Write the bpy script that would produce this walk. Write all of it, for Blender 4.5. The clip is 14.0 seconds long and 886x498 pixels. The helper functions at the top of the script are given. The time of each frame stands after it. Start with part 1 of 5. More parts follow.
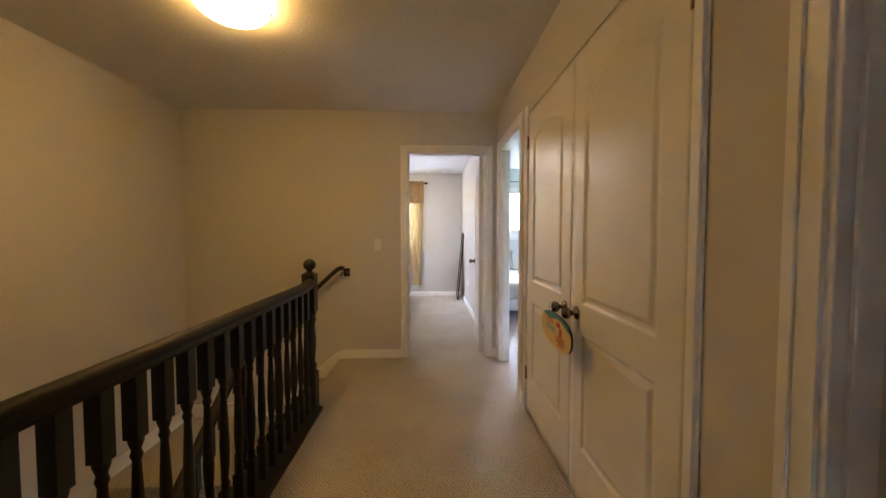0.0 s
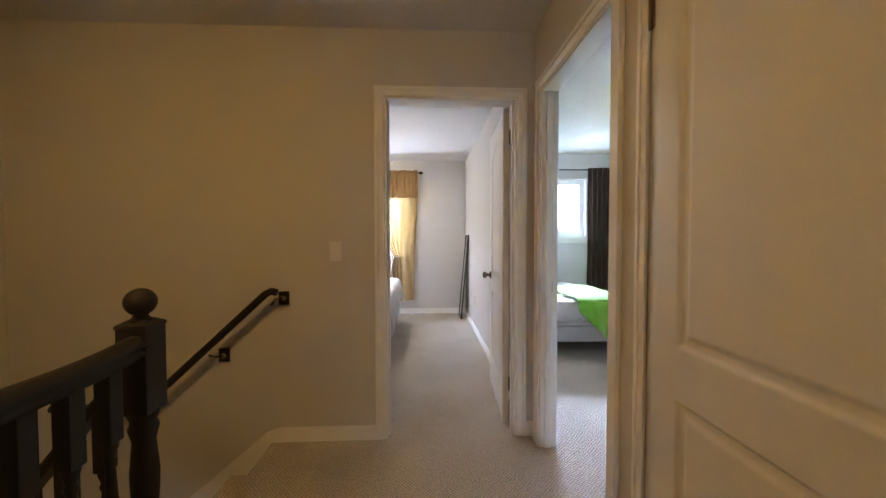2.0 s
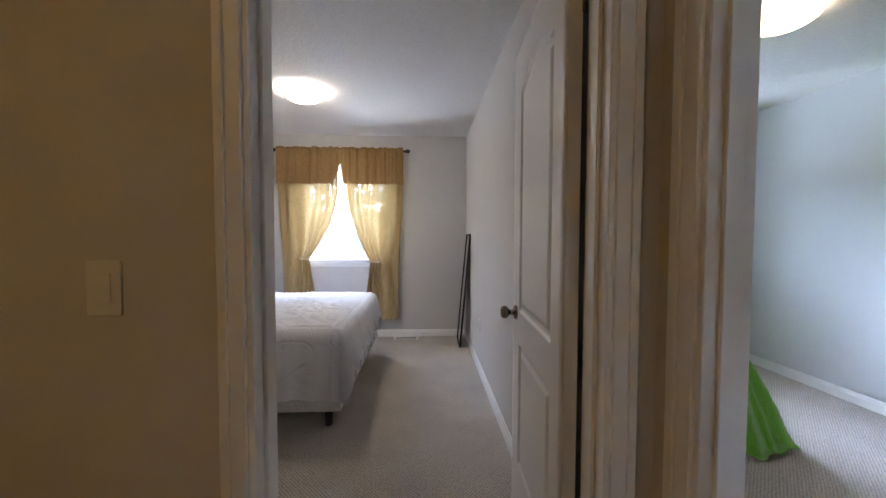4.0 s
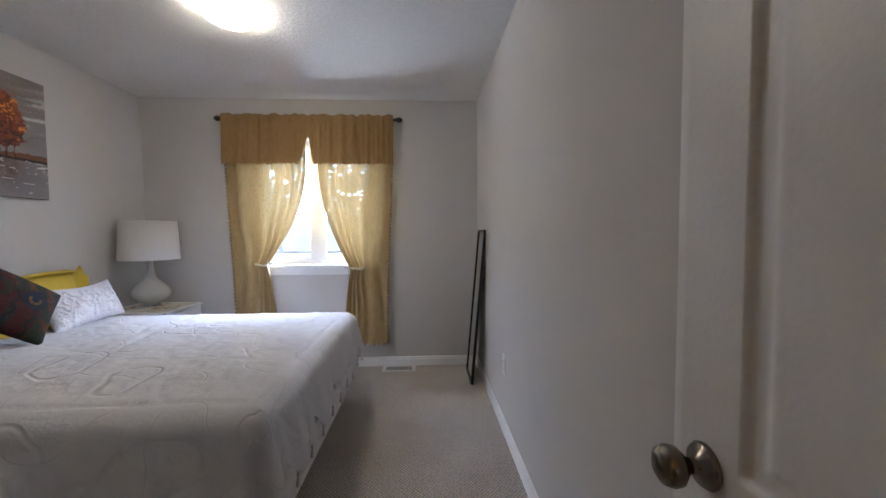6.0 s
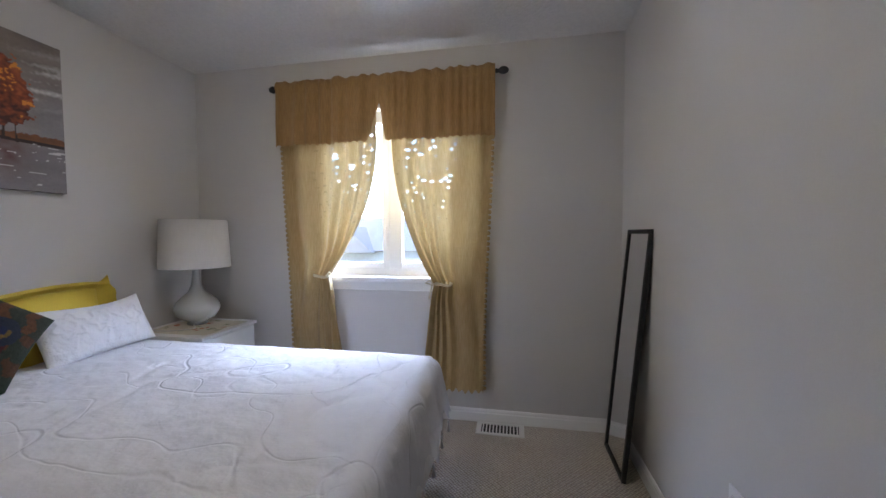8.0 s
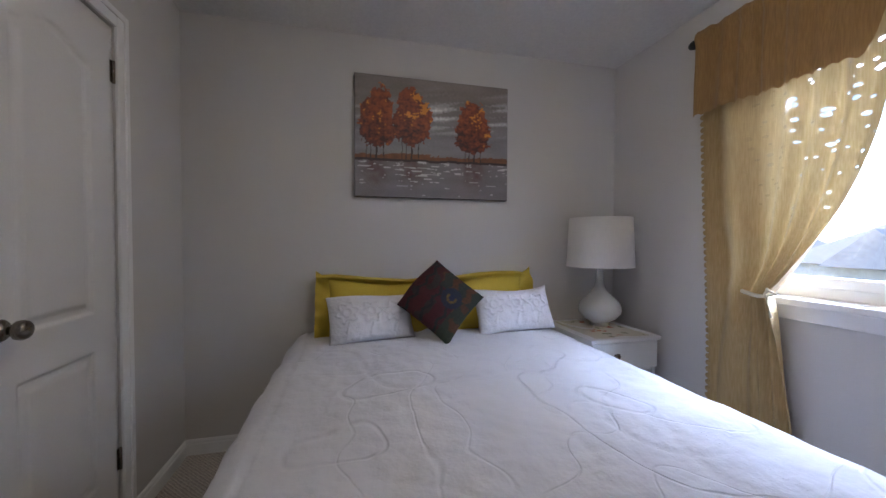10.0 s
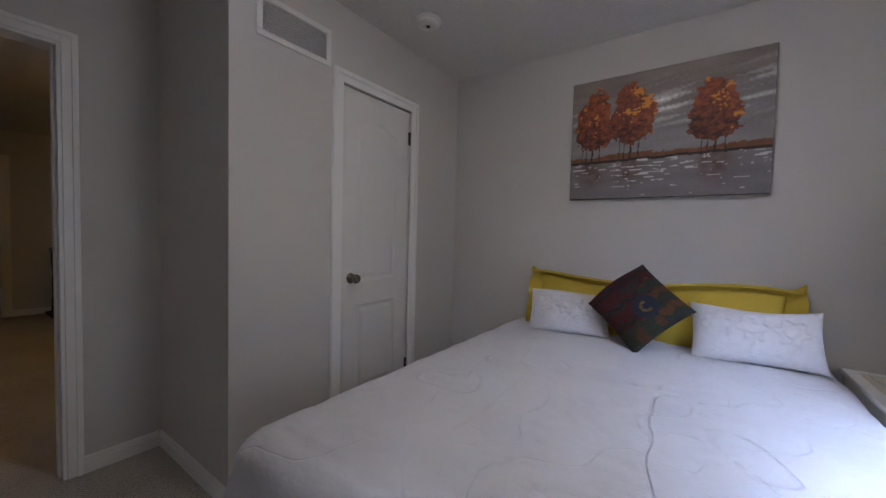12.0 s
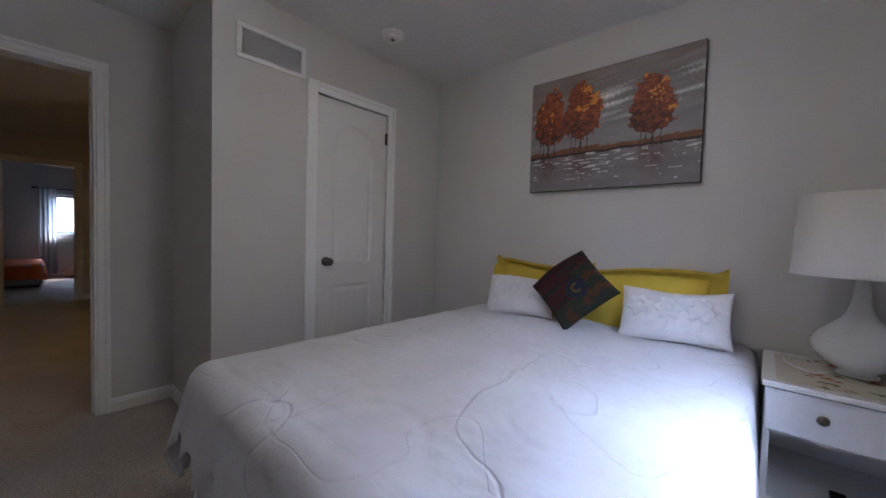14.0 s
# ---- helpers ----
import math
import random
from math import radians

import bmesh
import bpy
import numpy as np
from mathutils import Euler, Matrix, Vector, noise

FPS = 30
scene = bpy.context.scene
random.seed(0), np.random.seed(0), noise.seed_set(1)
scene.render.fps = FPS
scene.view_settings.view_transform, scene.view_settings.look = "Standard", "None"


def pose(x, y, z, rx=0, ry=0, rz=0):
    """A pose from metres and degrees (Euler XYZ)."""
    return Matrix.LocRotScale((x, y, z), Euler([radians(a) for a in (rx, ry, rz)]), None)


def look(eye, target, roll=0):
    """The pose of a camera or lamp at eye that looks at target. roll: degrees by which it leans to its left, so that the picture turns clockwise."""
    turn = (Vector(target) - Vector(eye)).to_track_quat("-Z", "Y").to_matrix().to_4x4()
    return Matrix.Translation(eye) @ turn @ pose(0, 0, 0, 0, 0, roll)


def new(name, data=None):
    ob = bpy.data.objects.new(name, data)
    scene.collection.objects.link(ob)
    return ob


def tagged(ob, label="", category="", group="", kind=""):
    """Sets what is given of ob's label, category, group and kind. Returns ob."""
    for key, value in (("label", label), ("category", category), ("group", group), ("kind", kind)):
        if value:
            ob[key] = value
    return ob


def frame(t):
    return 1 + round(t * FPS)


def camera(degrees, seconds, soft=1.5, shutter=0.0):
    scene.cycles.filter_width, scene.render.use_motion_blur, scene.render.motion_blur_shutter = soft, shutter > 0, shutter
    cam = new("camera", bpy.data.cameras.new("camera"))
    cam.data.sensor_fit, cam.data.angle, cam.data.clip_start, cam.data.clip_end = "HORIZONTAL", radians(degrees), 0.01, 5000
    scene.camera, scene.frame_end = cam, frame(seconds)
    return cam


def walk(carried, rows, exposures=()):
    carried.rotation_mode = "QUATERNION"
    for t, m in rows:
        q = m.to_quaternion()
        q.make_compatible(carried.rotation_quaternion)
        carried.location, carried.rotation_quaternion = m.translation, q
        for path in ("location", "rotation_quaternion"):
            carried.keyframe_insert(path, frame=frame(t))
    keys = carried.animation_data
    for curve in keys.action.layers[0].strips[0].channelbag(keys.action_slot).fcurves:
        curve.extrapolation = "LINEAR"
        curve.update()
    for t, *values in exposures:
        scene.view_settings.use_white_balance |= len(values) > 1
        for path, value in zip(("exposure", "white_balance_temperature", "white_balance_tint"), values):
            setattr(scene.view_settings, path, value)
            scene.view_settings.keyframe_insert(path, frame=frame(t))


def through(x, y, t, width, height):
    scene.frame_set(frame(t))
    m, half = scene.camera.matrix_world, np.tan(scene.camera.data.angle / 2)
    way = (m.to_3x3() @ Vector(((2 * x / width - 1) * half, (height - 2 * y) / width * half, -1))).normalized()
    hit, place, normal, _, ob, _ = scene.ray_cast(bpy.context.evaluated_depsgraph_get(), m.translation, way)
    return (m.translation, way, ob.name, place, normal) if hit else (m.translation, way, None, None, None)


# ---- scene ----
cam = camera(101.4, 14.0)
PATH = [
    (0, (-0.229, -0.112, 1.236), (-0.153, 1.885, 1.155), -0.0),
    (0.5, (-0.21, 0.256, 1.225), (-0.132, 2.254, 1.161), -0.5),
    (1, (-0.238, 0.595, 1.221), (-0.155, 2.592, 1.153), -0.2),
    (1.5, (-0.236, 0.971, 1.211), (-0.15, 2.968, 1.15), -0.2),
    (2, (-0.203, 1.324, 1.213), (-0.112, 3.321, 1.153), -0.1),
    (2.5, (-0.192, 1.681, 1.209), (-0.091, 3.678, 1.152), -0.1),
    (3, (-0.133, 2.042, 1.231), (-0.038, 4.039, 1.157), -0.1),
    (3.5, (-0.083, 2.388, 1.247), (0.013, 4.384, 1.172), 0.2),
    (6, (-0.06, 3.798, 1.233), (0.038, 5.794, 1.146), -0.3),
    (6.5, (-0.077, 4.034, 1.226), (0.027, 6.03, 1.148), -0.1),
    (7, (-0.142, 4.301, 1.248), (-0.032, 6.296, 1.16), -0.2),
    (9.3, (-0.278, 5.146, 1.246), (-1.848, 6.382, 1.167), -0.1),
    (9.5, (-0.258, 5.166, 1.249), (-1.968, 6.201, 1.169), -0.0),
    (9.7, (-0.248, 5.224, 1.219), (-2.072, 6.043, 1.161), 0.3),
    (10, (-0.273, 5.319, 1.195), (-2.215, 5.797, 1.15), 0.1),
    (10.5, (-0.258, 5.487, 1.175), (-2.257, 5.414, 1.135), 0.5),
    (11, (-0.229, 5.626, 1.206), (-2.086, 4.887, 1.14), 0.9),
    (11.5, (-0.165, 5.83, 1.216), (-1.849, 4.755, 1.131), 1.4),
    (12, (-0.099, 6.036, 1.216), (-1.729, 4.879, 1.137), 1.4),
    (12.5, (-0.082, 6.222, 1.215), (-1.663, 5.0, 1.139), 1.2),
    (13, (-0.112, 6.404, 1.196), (-1.618, 5.09, 1.112), 1.4),
    (13.5, (-0.16, 6.505, 1.155), (-1.656, 5.18, 1.078), 1.5),
    (14, (-0.213, 6.58, 1.145), (-1.705, 5.251, 1.071), 1.6),
]
EXPO = [
    (0.0, 5.05, 6620, 10), (1.5, 5.0, 6620, 10), (2.0, 4.75, 6620, 10), (2.5, 4.55, 6550, 10), (3.0, 4.3, 6500, 10), (3.5, 4.05, 6480, 10),
    (4.5, 3.7, 6480, 10), (5.8, 3.45, 6450, 10), (7.2, 3.27, 6350, 10), (9.5, 3.06, 6250, 12), (11.0, 2.98, 6150, 15), (14.0, 2.98, 6050, 14),
]
walk(cam, [(t, look(eye, target, roll)) for t, eye, target, roll in PATH], EXPO)

# ---- world and light ----
world = bpy.data.worlds.new("sky")
scene.world = world
world.use_nodes = True
wn = world.node_tree.nodes
sky = wn.new("ShaderNodeTexSky")
sky.sky_type, sky.sun_disc = "NISHITA", False
sky.air_density, sky.dust_density, sky.ozone_density = 1.0, 0.2, 4.0
sky.sun_elevation, sky.sun_rotation = radians(50), radians(150)
wn["Background"].inputs["Strength"].default_value = 0.15
world.node_tree.links.new(sky.outputs[0], wn["Background"].inputs["Color"])
sun_data = bpy.data.lights.new("sun", "SUN")
sun_data.energy, sun_data.angle, sun_data.color = 1.2, radians(10), (1.0, 0.95, 0.88)
sun = new("sun", sun_data)
sun.rotation_euler = (radians(40), 0, radians(-30))


def sky_lamp(x, y, width, watts, low_fill, aside=0.0):
    """Unseen area lamps added outside the window at (x, y): a high one stands in for the open sky, a low one for light
    thrown up from the ground.
    """
    s = 1 if y > 0 else -1
    for shift, far, z, aim, wide, tall, power, colour in (
            (aside, 3.5, 4.5, 1.5, width, 2.4, watts, (0.56, 0.69, 1.0)),
            (aside * 0.6, 2.4, -1.0, 1.7, 4.5, 2.2, low_fill, (0.66, 0.77, 1.0))):
        if power:
            data = bpy.data.lights.new("window_fill", "AREA")
            data.shape, data.size, data.size_y = "RECTANGLE", wide, tall
            data.energy, data.color = power, colour
            ob = new("window_fill", data)
            ob.matrix_basis = look((x + shift, y + s * far, z), (x, y, aim))


# added fill lamps for the three windows; only the first has a low one
sky_lamp(-1.05, 7.34, 5.0, 190, 150, -3.4)
sky_lamp(1.55, 6.70, 6.0, 480, 0)
sky_lamp(-0.85, -5.35, 3.0, 100, 0)


# ---- materials ----
def node_mat(name):
    m = bpy.data.materials.new(name)
    m.use_nodes = True
    nt = m.node_tree
    return m, nt, nt.nodes["Principled BSDF"]


def surface(name, colour, rough=0.6, metal=0.0, grain=0.0, grain_scale=300.0, vary=0.06, vary_scale=1.5, bump=0.0, sheen=0.0, coat=0.0, dark=None):
    """A painted, plastic, cloth or metal surface with colour drift at two scales and a fine relief."""
    m, nt, b = node_mat(name)
    n, lk = nt.nodes, nt.links
    co = n.new("ShaderNodeTexCoord")
    big = n.new("ShaderNodeTexNoise")
    big.inputs["Scale"].default_value, big.inputs["Detail"].default_value = vary_scale, 4
    fine = n.new("ShaderNodeTexNoise")
    fine.inputs["Scale"].default_value, fine.inputs["Detail"].default_value = grain_scale, 3
    lk.new(co.outputs["Object"], big.inputs["Vector"])
    lk.new(co.outputs["Object"], fine.inputs["Vector"])
    mix = n.new("ShaderNodeMix")
    mix.data_type = "RGBA"
    c2 = dark or tuple(c * (1 - 2 * vary) for c in colour)
    mix.inputs[6].default_value, mix.inputs[7].default_value = (*[min(1, c * (1 + vary)) for c in colour], 1), (*c2, 1)
    lk.new(big.outputs["Fac"], mix.inputs[0])
    out = mix
    if grain:
        mix2 = n.new("ShaderNodeMix")
        mix2.data_type, mix2.blend_type = "RGBA", "MULTIPLY"
        ramp = n.new("ShaderNodeValToRGB")
        ramp.color_ramp.elements[0].color, ramp.color_ramp.elements[1].color = (1 - grain, 1 - grain, 1 - grain, 1), (1, 1, 1, 1)
        ramp.color_ramp.elements[0].position, ramp.color_ramp.elements[1].position = 0.3, 0.7
        lk.new(fine.outputs["Fac"], ramp.inputs[0])
        mix2.inputs[0].default_value = 1
        lk.new(mix.outputs[2], mix2.inputs[6])
        lk.new(ramp.outputs[0], mix2.inputs[7])
        out = mix2
    lk.new(out.outputs[2], b.inputs["Base Color"])
    b.inputs["Roughness"].default_value, b.inputs["Metallic"].default_value = rough, metal
    b.inputs["Sheen Weight"].default_value, b.inputs["Coat Weight"].default_value = sheen, coat
    if bump:
        bp = n.new("ShaderNodeBump")
        bp.inputs["Strength"].default_value, bp.inputs["Distance"].default_value = 1.0, bump
        lk.new(fine.outputs["Fac"], bp.inputs["Height"])
        lk.new(bp.outputs[0], b.inputs["Normal"])
    return m


def carpet_mat():
    """Looped beige carpet: offset rows of small loops, about 12 mm apart."""
    m, nt, b = node_mat("loop_carpet")
    n, lk = nt.nodes, nt.links
    co = n.new("ShaderNodeTexCoord")
    warp = n.new("ShaderNodeTexNoise")
    warp.inputs["Scale"].default_value = 18
    lk.new(co.outputs["Object"], warp.inputs["Vector"])
    add = n.new("ShaderNodeVectorMath")
    add.operation = "MULTIPLY_ADD"
    lk.new(warp.outputs["Color"], add.inputs[0])
    add.inputs[1].default_value = (0.008, 0.008, 0)
    lk.new(co.outputs["Object"], add.inputs[2])
    rot = n.new("ShaderNodeMapping")
    rot.inputs["Rotation"].default_value = (0, 0, radians(45))
    lk.new(add.outputs[0], rot.inputs["Vector"])
    vo = n.new("ShaderNodeTexVoronoi")
    vo.inputs["Scale"].default_value, vo.inputs["Randomness"].default_value = 72, 0.25
    lk.new(rot.outputs[0], vo.inputs["Vector"])
    big = n.new("ShaderNodeTexNoise")
    big.inputs["Scale"].default_value, big.inputs["Detail"].default_value = 2.2, 5
    lk.new(co.outputs["Object"], big.inputs["Vector"])
    # shade in the gaps between loops is put into the yarn colour
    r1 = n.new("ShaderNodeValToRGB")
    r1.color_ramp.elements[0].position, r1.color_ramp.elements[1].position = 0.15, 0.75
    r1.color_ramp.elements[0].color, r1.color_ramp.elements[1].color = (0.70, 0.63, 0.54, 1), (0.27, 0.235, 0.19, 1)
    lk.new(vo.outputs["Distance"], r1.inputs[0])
    r2 = n.new("ShaderNodeValToRGB")
    r2.color_ramp.elements[0].color, r2.color_ramp.elements[1].color = (0.82, 0.80, 0.78, 1), (1, 1, 1, 1)
    r2.color_ramp.elements[0].position, r2.color_ramp.elements[1].position = 0.3, 0.65
    lk.new(big.outputs["Fac"], r2.inputs[0])
    mix = n.new("ShaderNodeMix")
    mix.data_type, mix.blend_type = "RGBA", "MULTIPLY"
    mix.inputs[0].default_value = 1
    lk.new(r1.outputs[0], mix.inputs[6])
    lk.new(r2.outputs[0], mix.inputs[7])
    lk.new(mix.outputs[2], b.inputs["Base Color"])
    b.inputs["Roughness"].default_value, b.inputs["Sheen Weight"].default_value = 0.95, 0.2
    bp = n.new("ShaderNodeBump")
    bp.invert = True
    bp.inputs["Strength"].default_value, bp.inputs["Distance"].default_value = 1.0, 0.011
    lk.new(vo.outputs["Distance"], bp.inputs["Height"])
    lk.new(bp.outputs[0], b.inputs["Normal"])
    return m


def cloth_mat(name, colour, through=0.4, lace=False, weave=900.0, dark=None):
    """Thin cloth that lets light through; lace has small leaf-shaped openings."""
    m, nt, b = node_mat(name)
    n, lk = nt.nodes, nt.links
    co = n.new("ShaderNodeTexCoord")
    fine = n.new("ShaderNodeTexNoise")
    fine.inputs["Scale"].default_value = 60
    stretch = n.new("ShaderNodeMapping")
    stretch.inputs["Scale"].default_value = (3, 3, 0.25)
    lk.new(co.outputs["Object"], stretch.inputs["Vector"])
    lk.new(stretch.outputs[0], fine.inputs["Vector"])
    ramp = n.new("ShaderNodeValToRGB")
    ramp.color_ramp.elements[0].position, ramp.color_ramp.elements[1].position = 0.35, 0.7
    ramp.color_ramp.elements[0].color = (*(dark or [c * 0.75 for c in colour]), 1)
    ramp.color_ramp.elements[1].color = (*colour, 1)
    lk.new(fine.outputs["Fac"], ramp.inputs[0])
    lk.new(ramp.outputs[0], b.inputs["Base Color"])
    b.inputs["Roughness"].default_value, b.inputs["Sheen Weight"].default_value = 0.8, 0.1
    tr = n.new("ShaderNodeBsdfTranslucent")
    lk.new(ramp.outputs[0], tr.inputs["Color"])
    mix = n.new("ShaderNodeMixShader")
    mix.inputs[0].default_value = through
    lk.new(b.outputs[0], mix.inputs[1])
    lk.new(tr.outputs[0], mix.inputs[2])
    end = mix
    if lace:
        mp = n.new("ShaderNodeMapping")
        mp.inputs["Scale"].default_value, mp.inputs["Rotation"].default_value = (15, 1, 24), (0, radians(35), 0)
        lk.new(co.outputs["Object"], mp.inputs["Vector"])
        vo = n.new("ShaderNodeTexVoronoi")
        vo.voronoi_dimensions = "2D"
        sw = n.new("ShaderNodeSeparateXYZ")
        cb = n.new("ShaderNodeCombineXYZ")
        lk.new(mp.outputs[0], sw.inputs[0])
        lk.new(sw.outputs["X"], cb.inputs["X"])
        lk.new(sw.outputs["Z"], cb.inputs["Y"])
        lk.new(cb.outputs[0], vo.inputs["Vector"])
        vo.inputs["Scale"].default_value = 1.0
        # openings grow denser towards the heading of the panel
        place = n.new("ShaderNodeSeparateXYZ")
        lk.new(co.outputs["Object"], place.inputs[0])
        band = n.new("ShaderNodeMapRange")
        band.inputs["From Min"].default_value, band.inputs["From Max"].default_value = 1.15, 1.75
        band.inputs["To Min"].default_value, band.inputs["To Max"].default_value = 0.02, 0.24
        lk.new(place.outputs["Z"], band.inputs["Value"])
        side_x = n.new("ShaderNodeMath")
        side_x.operation = "ABSOLUTE"
        lk.new(place.outputs["X"], side_x.inputs[0])
        mask = n.new("ShaderNodeMapRange")
        mask.inputs["From Min"].default_value, mask.inputs["From Max"].default_value = 0.20, 0.26
        lk.new(side_x.outputs[0], mask.inputs["Value"])
        less = n.new("ShaderNodeMath")
        less.operation = "LESS_THAN"
        lk.new(vo.outputs["Distance"], less.inputs[0])
        patchy = n.new("ShaderNodeTexNoise")
        patchy.inputs["Scale"].default_value = 11
        lk.new(co.outputs["Object"], patchy.inputs["Vector"])
        spread = n.new("ShaderNodeMapRange")
        spread.inputs["From Min"].default_value, spread.inputs["From Max"].default_value = 0.38, 0.62
        spread.inputs["To Max"].default_value = 1.25
        lk.new(patchy.outputs["Fac"], spread.inputs["Value"])
        reach = n.new("ShaderNodeMath")
        reach.operation = "MULTIPLY"
        lk.new(band.outputs[0], reach.inputs[0])
        lk.new(spread.outputs[0], reach.inputs[1])
        lk.new(reach.outputs[0], less.inputs[1])
        half = n.new("ShaderNodeMath")
        half.operation = "MULTIPLY"
        half.inputs[1].default_value = 0.24
        lk.new(less.outputs[0], half.inputs[0])
        worked = n.new("ShaderNodeMath")
        worked.operation = "MULTIPLY"
        lk.new(half.outputs[0], worked.inputs[0])
        lk.new(mask.outputs[0], worked.inputs[1])
        clear = n.new("ShaderNodeBsdfTransparent")
        mix2 = n.new("ShaderNodeMixShader")
        lk.new(worked.outputs[0], mix2.inputs[0])
        lk.new(mix.outputs[0], mix2.inputs[1])
        lk.new(clear.outputs[0], mix2.inputs[2])
        end = mix2
    lk.new(end.outputs[0], n["Material Output"].inputs["Surface"])
    return m


def attribute_mat(name, rough=0.7, bump=0.0, scale=400.0):
    """Colour from the picture or pattern woven or painted on the thing itself."""
    m, nt, b = node_mat(name)
    at = nt.nodes.new("ShaderNodeVertexColor")
    at.layer_name = "paint"
    nt.links.new(at.outputs["Color"], b.inputs["Base Color"])
    b.inputs["Roughness"].default_value = rough
    if bump:
        fine = nt.nodes.new("ShaderNodeTexNoise")
        fine.inputs["Scale"].default_value = scale
        co = nt.nodes.new("ShaderNodeTexCoord")
        nt.links.new(co.outputs["Object"], fine.inputs["Vector"])
        bp = nt.nodes.new("ShaderNodeBump")
        bp.inputs["Distance"].default_value = bump
        nt.links.new(fine.outputs["Fac"], bp.inputs["Height"])
        nt.links.new(bp.outputs[0], b.inputs["Normal"])
    return m


def lamp_mat(name, colour, power):
    m, nt, b = node_mat(name)
    b.inputs["Base Color"].default_value = (0.9, 0.88, 0.84, 1)
    b.inputs["Emission Color"].default_value = (*colour, 1)
    b.inputs["Emission Strength"].default_value = power
    b.inputs["Roughness"].default_value = 0.3
    return m


def glass_mat(name, colour=(1, 1, 1), rough=0.0, milk=0.0):
    m, nt, b = node_mat(name)
    b.inputs["Base Color"].default_value = (*colour, 1)
    b.inputs["Transmission Weight"].default_value = 1 - milk
    b.inputs["Roughness"].default_value, b.inputs["IOR"].default_value = rough, 1.45
    return m


WALL = surface("wall_paint", (0.61, 0.585, 0.555), 0.75, grain=0.03, grain_scale=220, vary=0.02, vary_scale=0.9, bump=0.0006)
WALL_COOL = surface("wall_paint_grey", (0.62, 0.63, 0.63), 0.75, grain=0.03, grain_scale=220, vary=0.02, vary_scale=0.9, bump=0.0006)
CEIL = surface("ceiling_stipple", (0.72, 0.70, 0.67), 0.9, grain=0.08, grain_scale=60, vary=0.02, bump=0.0035)
TRIM = surface("trim_paint", (0.82, 0.81, 0.79), 0.45, vary=0.015, vary_scale=2.0)
DOOR = surface("door_paint", (0.74, 0.72, 0.69), 0.38, grain=0.03, grain_scale=130, vary=0.02, bump=0.0004)
CARPET = carpet_mat()
WOOD = surface("dark_stained_wood", (0.016, 0.010, 0.007), 0.58, grain=0.4, grain_scale=90, vary=0.2, vary_scale=6, bump=0.0005)
BLACK = surface("black_metal", (0.012, 0.011, 0.011), 0.45, metal=0.2, vary=0.2, vary_scale=20)
NICKEL = surface("aged_nickel", (0.24, 0.21, 0.18), 0.24, metal=1.0, vary=0.1, vary_scale=30)
BRASS = surface("dull_hinge_metal", (0.28, 0.21, 0.14), 0.38, metal=1.0, vary=0.15, vary_scale=40)
PLASTIC = surface("white_plastic", (0.74, 0.73, 0.71), 0.4, vary=0.02)
def comforter_mat():
    """White quilted cloth: meandering stitch lines, rows of small embroidery and crinkles."""
    m, nt, b = node_mat("white_comforter_cloth")
    n, lk = nt.nodes, nt.links
    co = n.new("ShaderNodeTexCoord")

    def tex(scale, detail=2.0, shift=0.0, squeeze=(1, 1, 1)):
        mp = n.new("ShaderNodeMapping")
        mp.inputs["Location"].default_value, mp.inputs["Scale"].default_value = (shift, shift * 0.7, 0), squeeze
        t = n.new("ShaderNodeTexNoise")
        t.inputs["Scale"].default_value, t.inputs["Detail"].default_value = scale, detail
        lk.new(co.outputs["Object"], mp.inputs["Vector"])
        lk.new(mp.outputs[0], t.inputs["Vector"])
        return t.outputs["Fac"]

    def op(kind, a, c):
        q = n.new("ShaderNodeMath")
        q.operation = kind
        for k, v in enumerate((a, c)):
            if isinstance(v, (int, float)):
                q.inputs[k].default_value = v
            else:
                lk.new(v, q.inputs[k])
        return q.outputs[0]

    def line(scale, width, shift):
        d = op("ABSOLUTE", op("SUBTRACT", tex(scale, 0.5, shift), 0.5), 0.0)
        r = n.new("ShaderNodeMapRange")
        r.interpolation_type = "SMOOTHSTEP"
        r.inputs["From Min"].default_value, r.inputs["From Max"].default_value = 0.0, width
        lk.new(d, r.inputs["Value"])
        return r.outputs[0]
    height = op("ADD", op("MULTIPLY", line(2.3, 0.010, 0.0), 0.007), op("MULTIPLY", line(3.1, 0.008, 5.3), 0.003))
    height = op("ADD", height, op("MULTIPLY", tex(11, 4, 2.0, (1, 1.6, 1)), 0.005))
    height = op("ADD", height, op("MULTIPLY", tex(60, 3, 1.0), 0.0035))
    # rows of raised stitches along the bed
    axes = n.new("ShaderNodeSeparateXYZ")
    lk.new(co.outputs["Object"], axes.inputs[0])
    drift = op("ADD", axes.outputs["Y"], op("MULTIPLY", tex(3.0, 1, 7.0), 0.05))
    row = op("LESS_THAN", op("PINGPONG", drift, 0.085), 0.010)
    dot = op("GREATER_THAN", op("SINE", op("MULTIPLY", axes.outputs["X"], 330.0), 0.0), 0.1)
    broken = op("GREATER_THAN", tex(4.0, 1, 3.0), 0.47)
    height = op("ADD", height, op("MULTIPLY", op("MULTIPLY", row, broken), op("MULTIPLY", dot, 0.0022)))
    # puckers that run across the stitch lines
    height = op("ADD", height, op("MULTIPLY", tex(26, 2, 4.0, (1.0, 0.35, 1.0)), 0.0035))
    bp = n.new("ShaderNodeBump")
    bp.inputs["Strength"].default_value, bp.inputs["Distance"].default_value = 0.6, 1.0
    lk.new(height, bp.inputs["Height"])
    lk.new(bp.outputs[0], b.inputs["Normal"])
    ramp = n.new("ShaderNodeValToRGB")
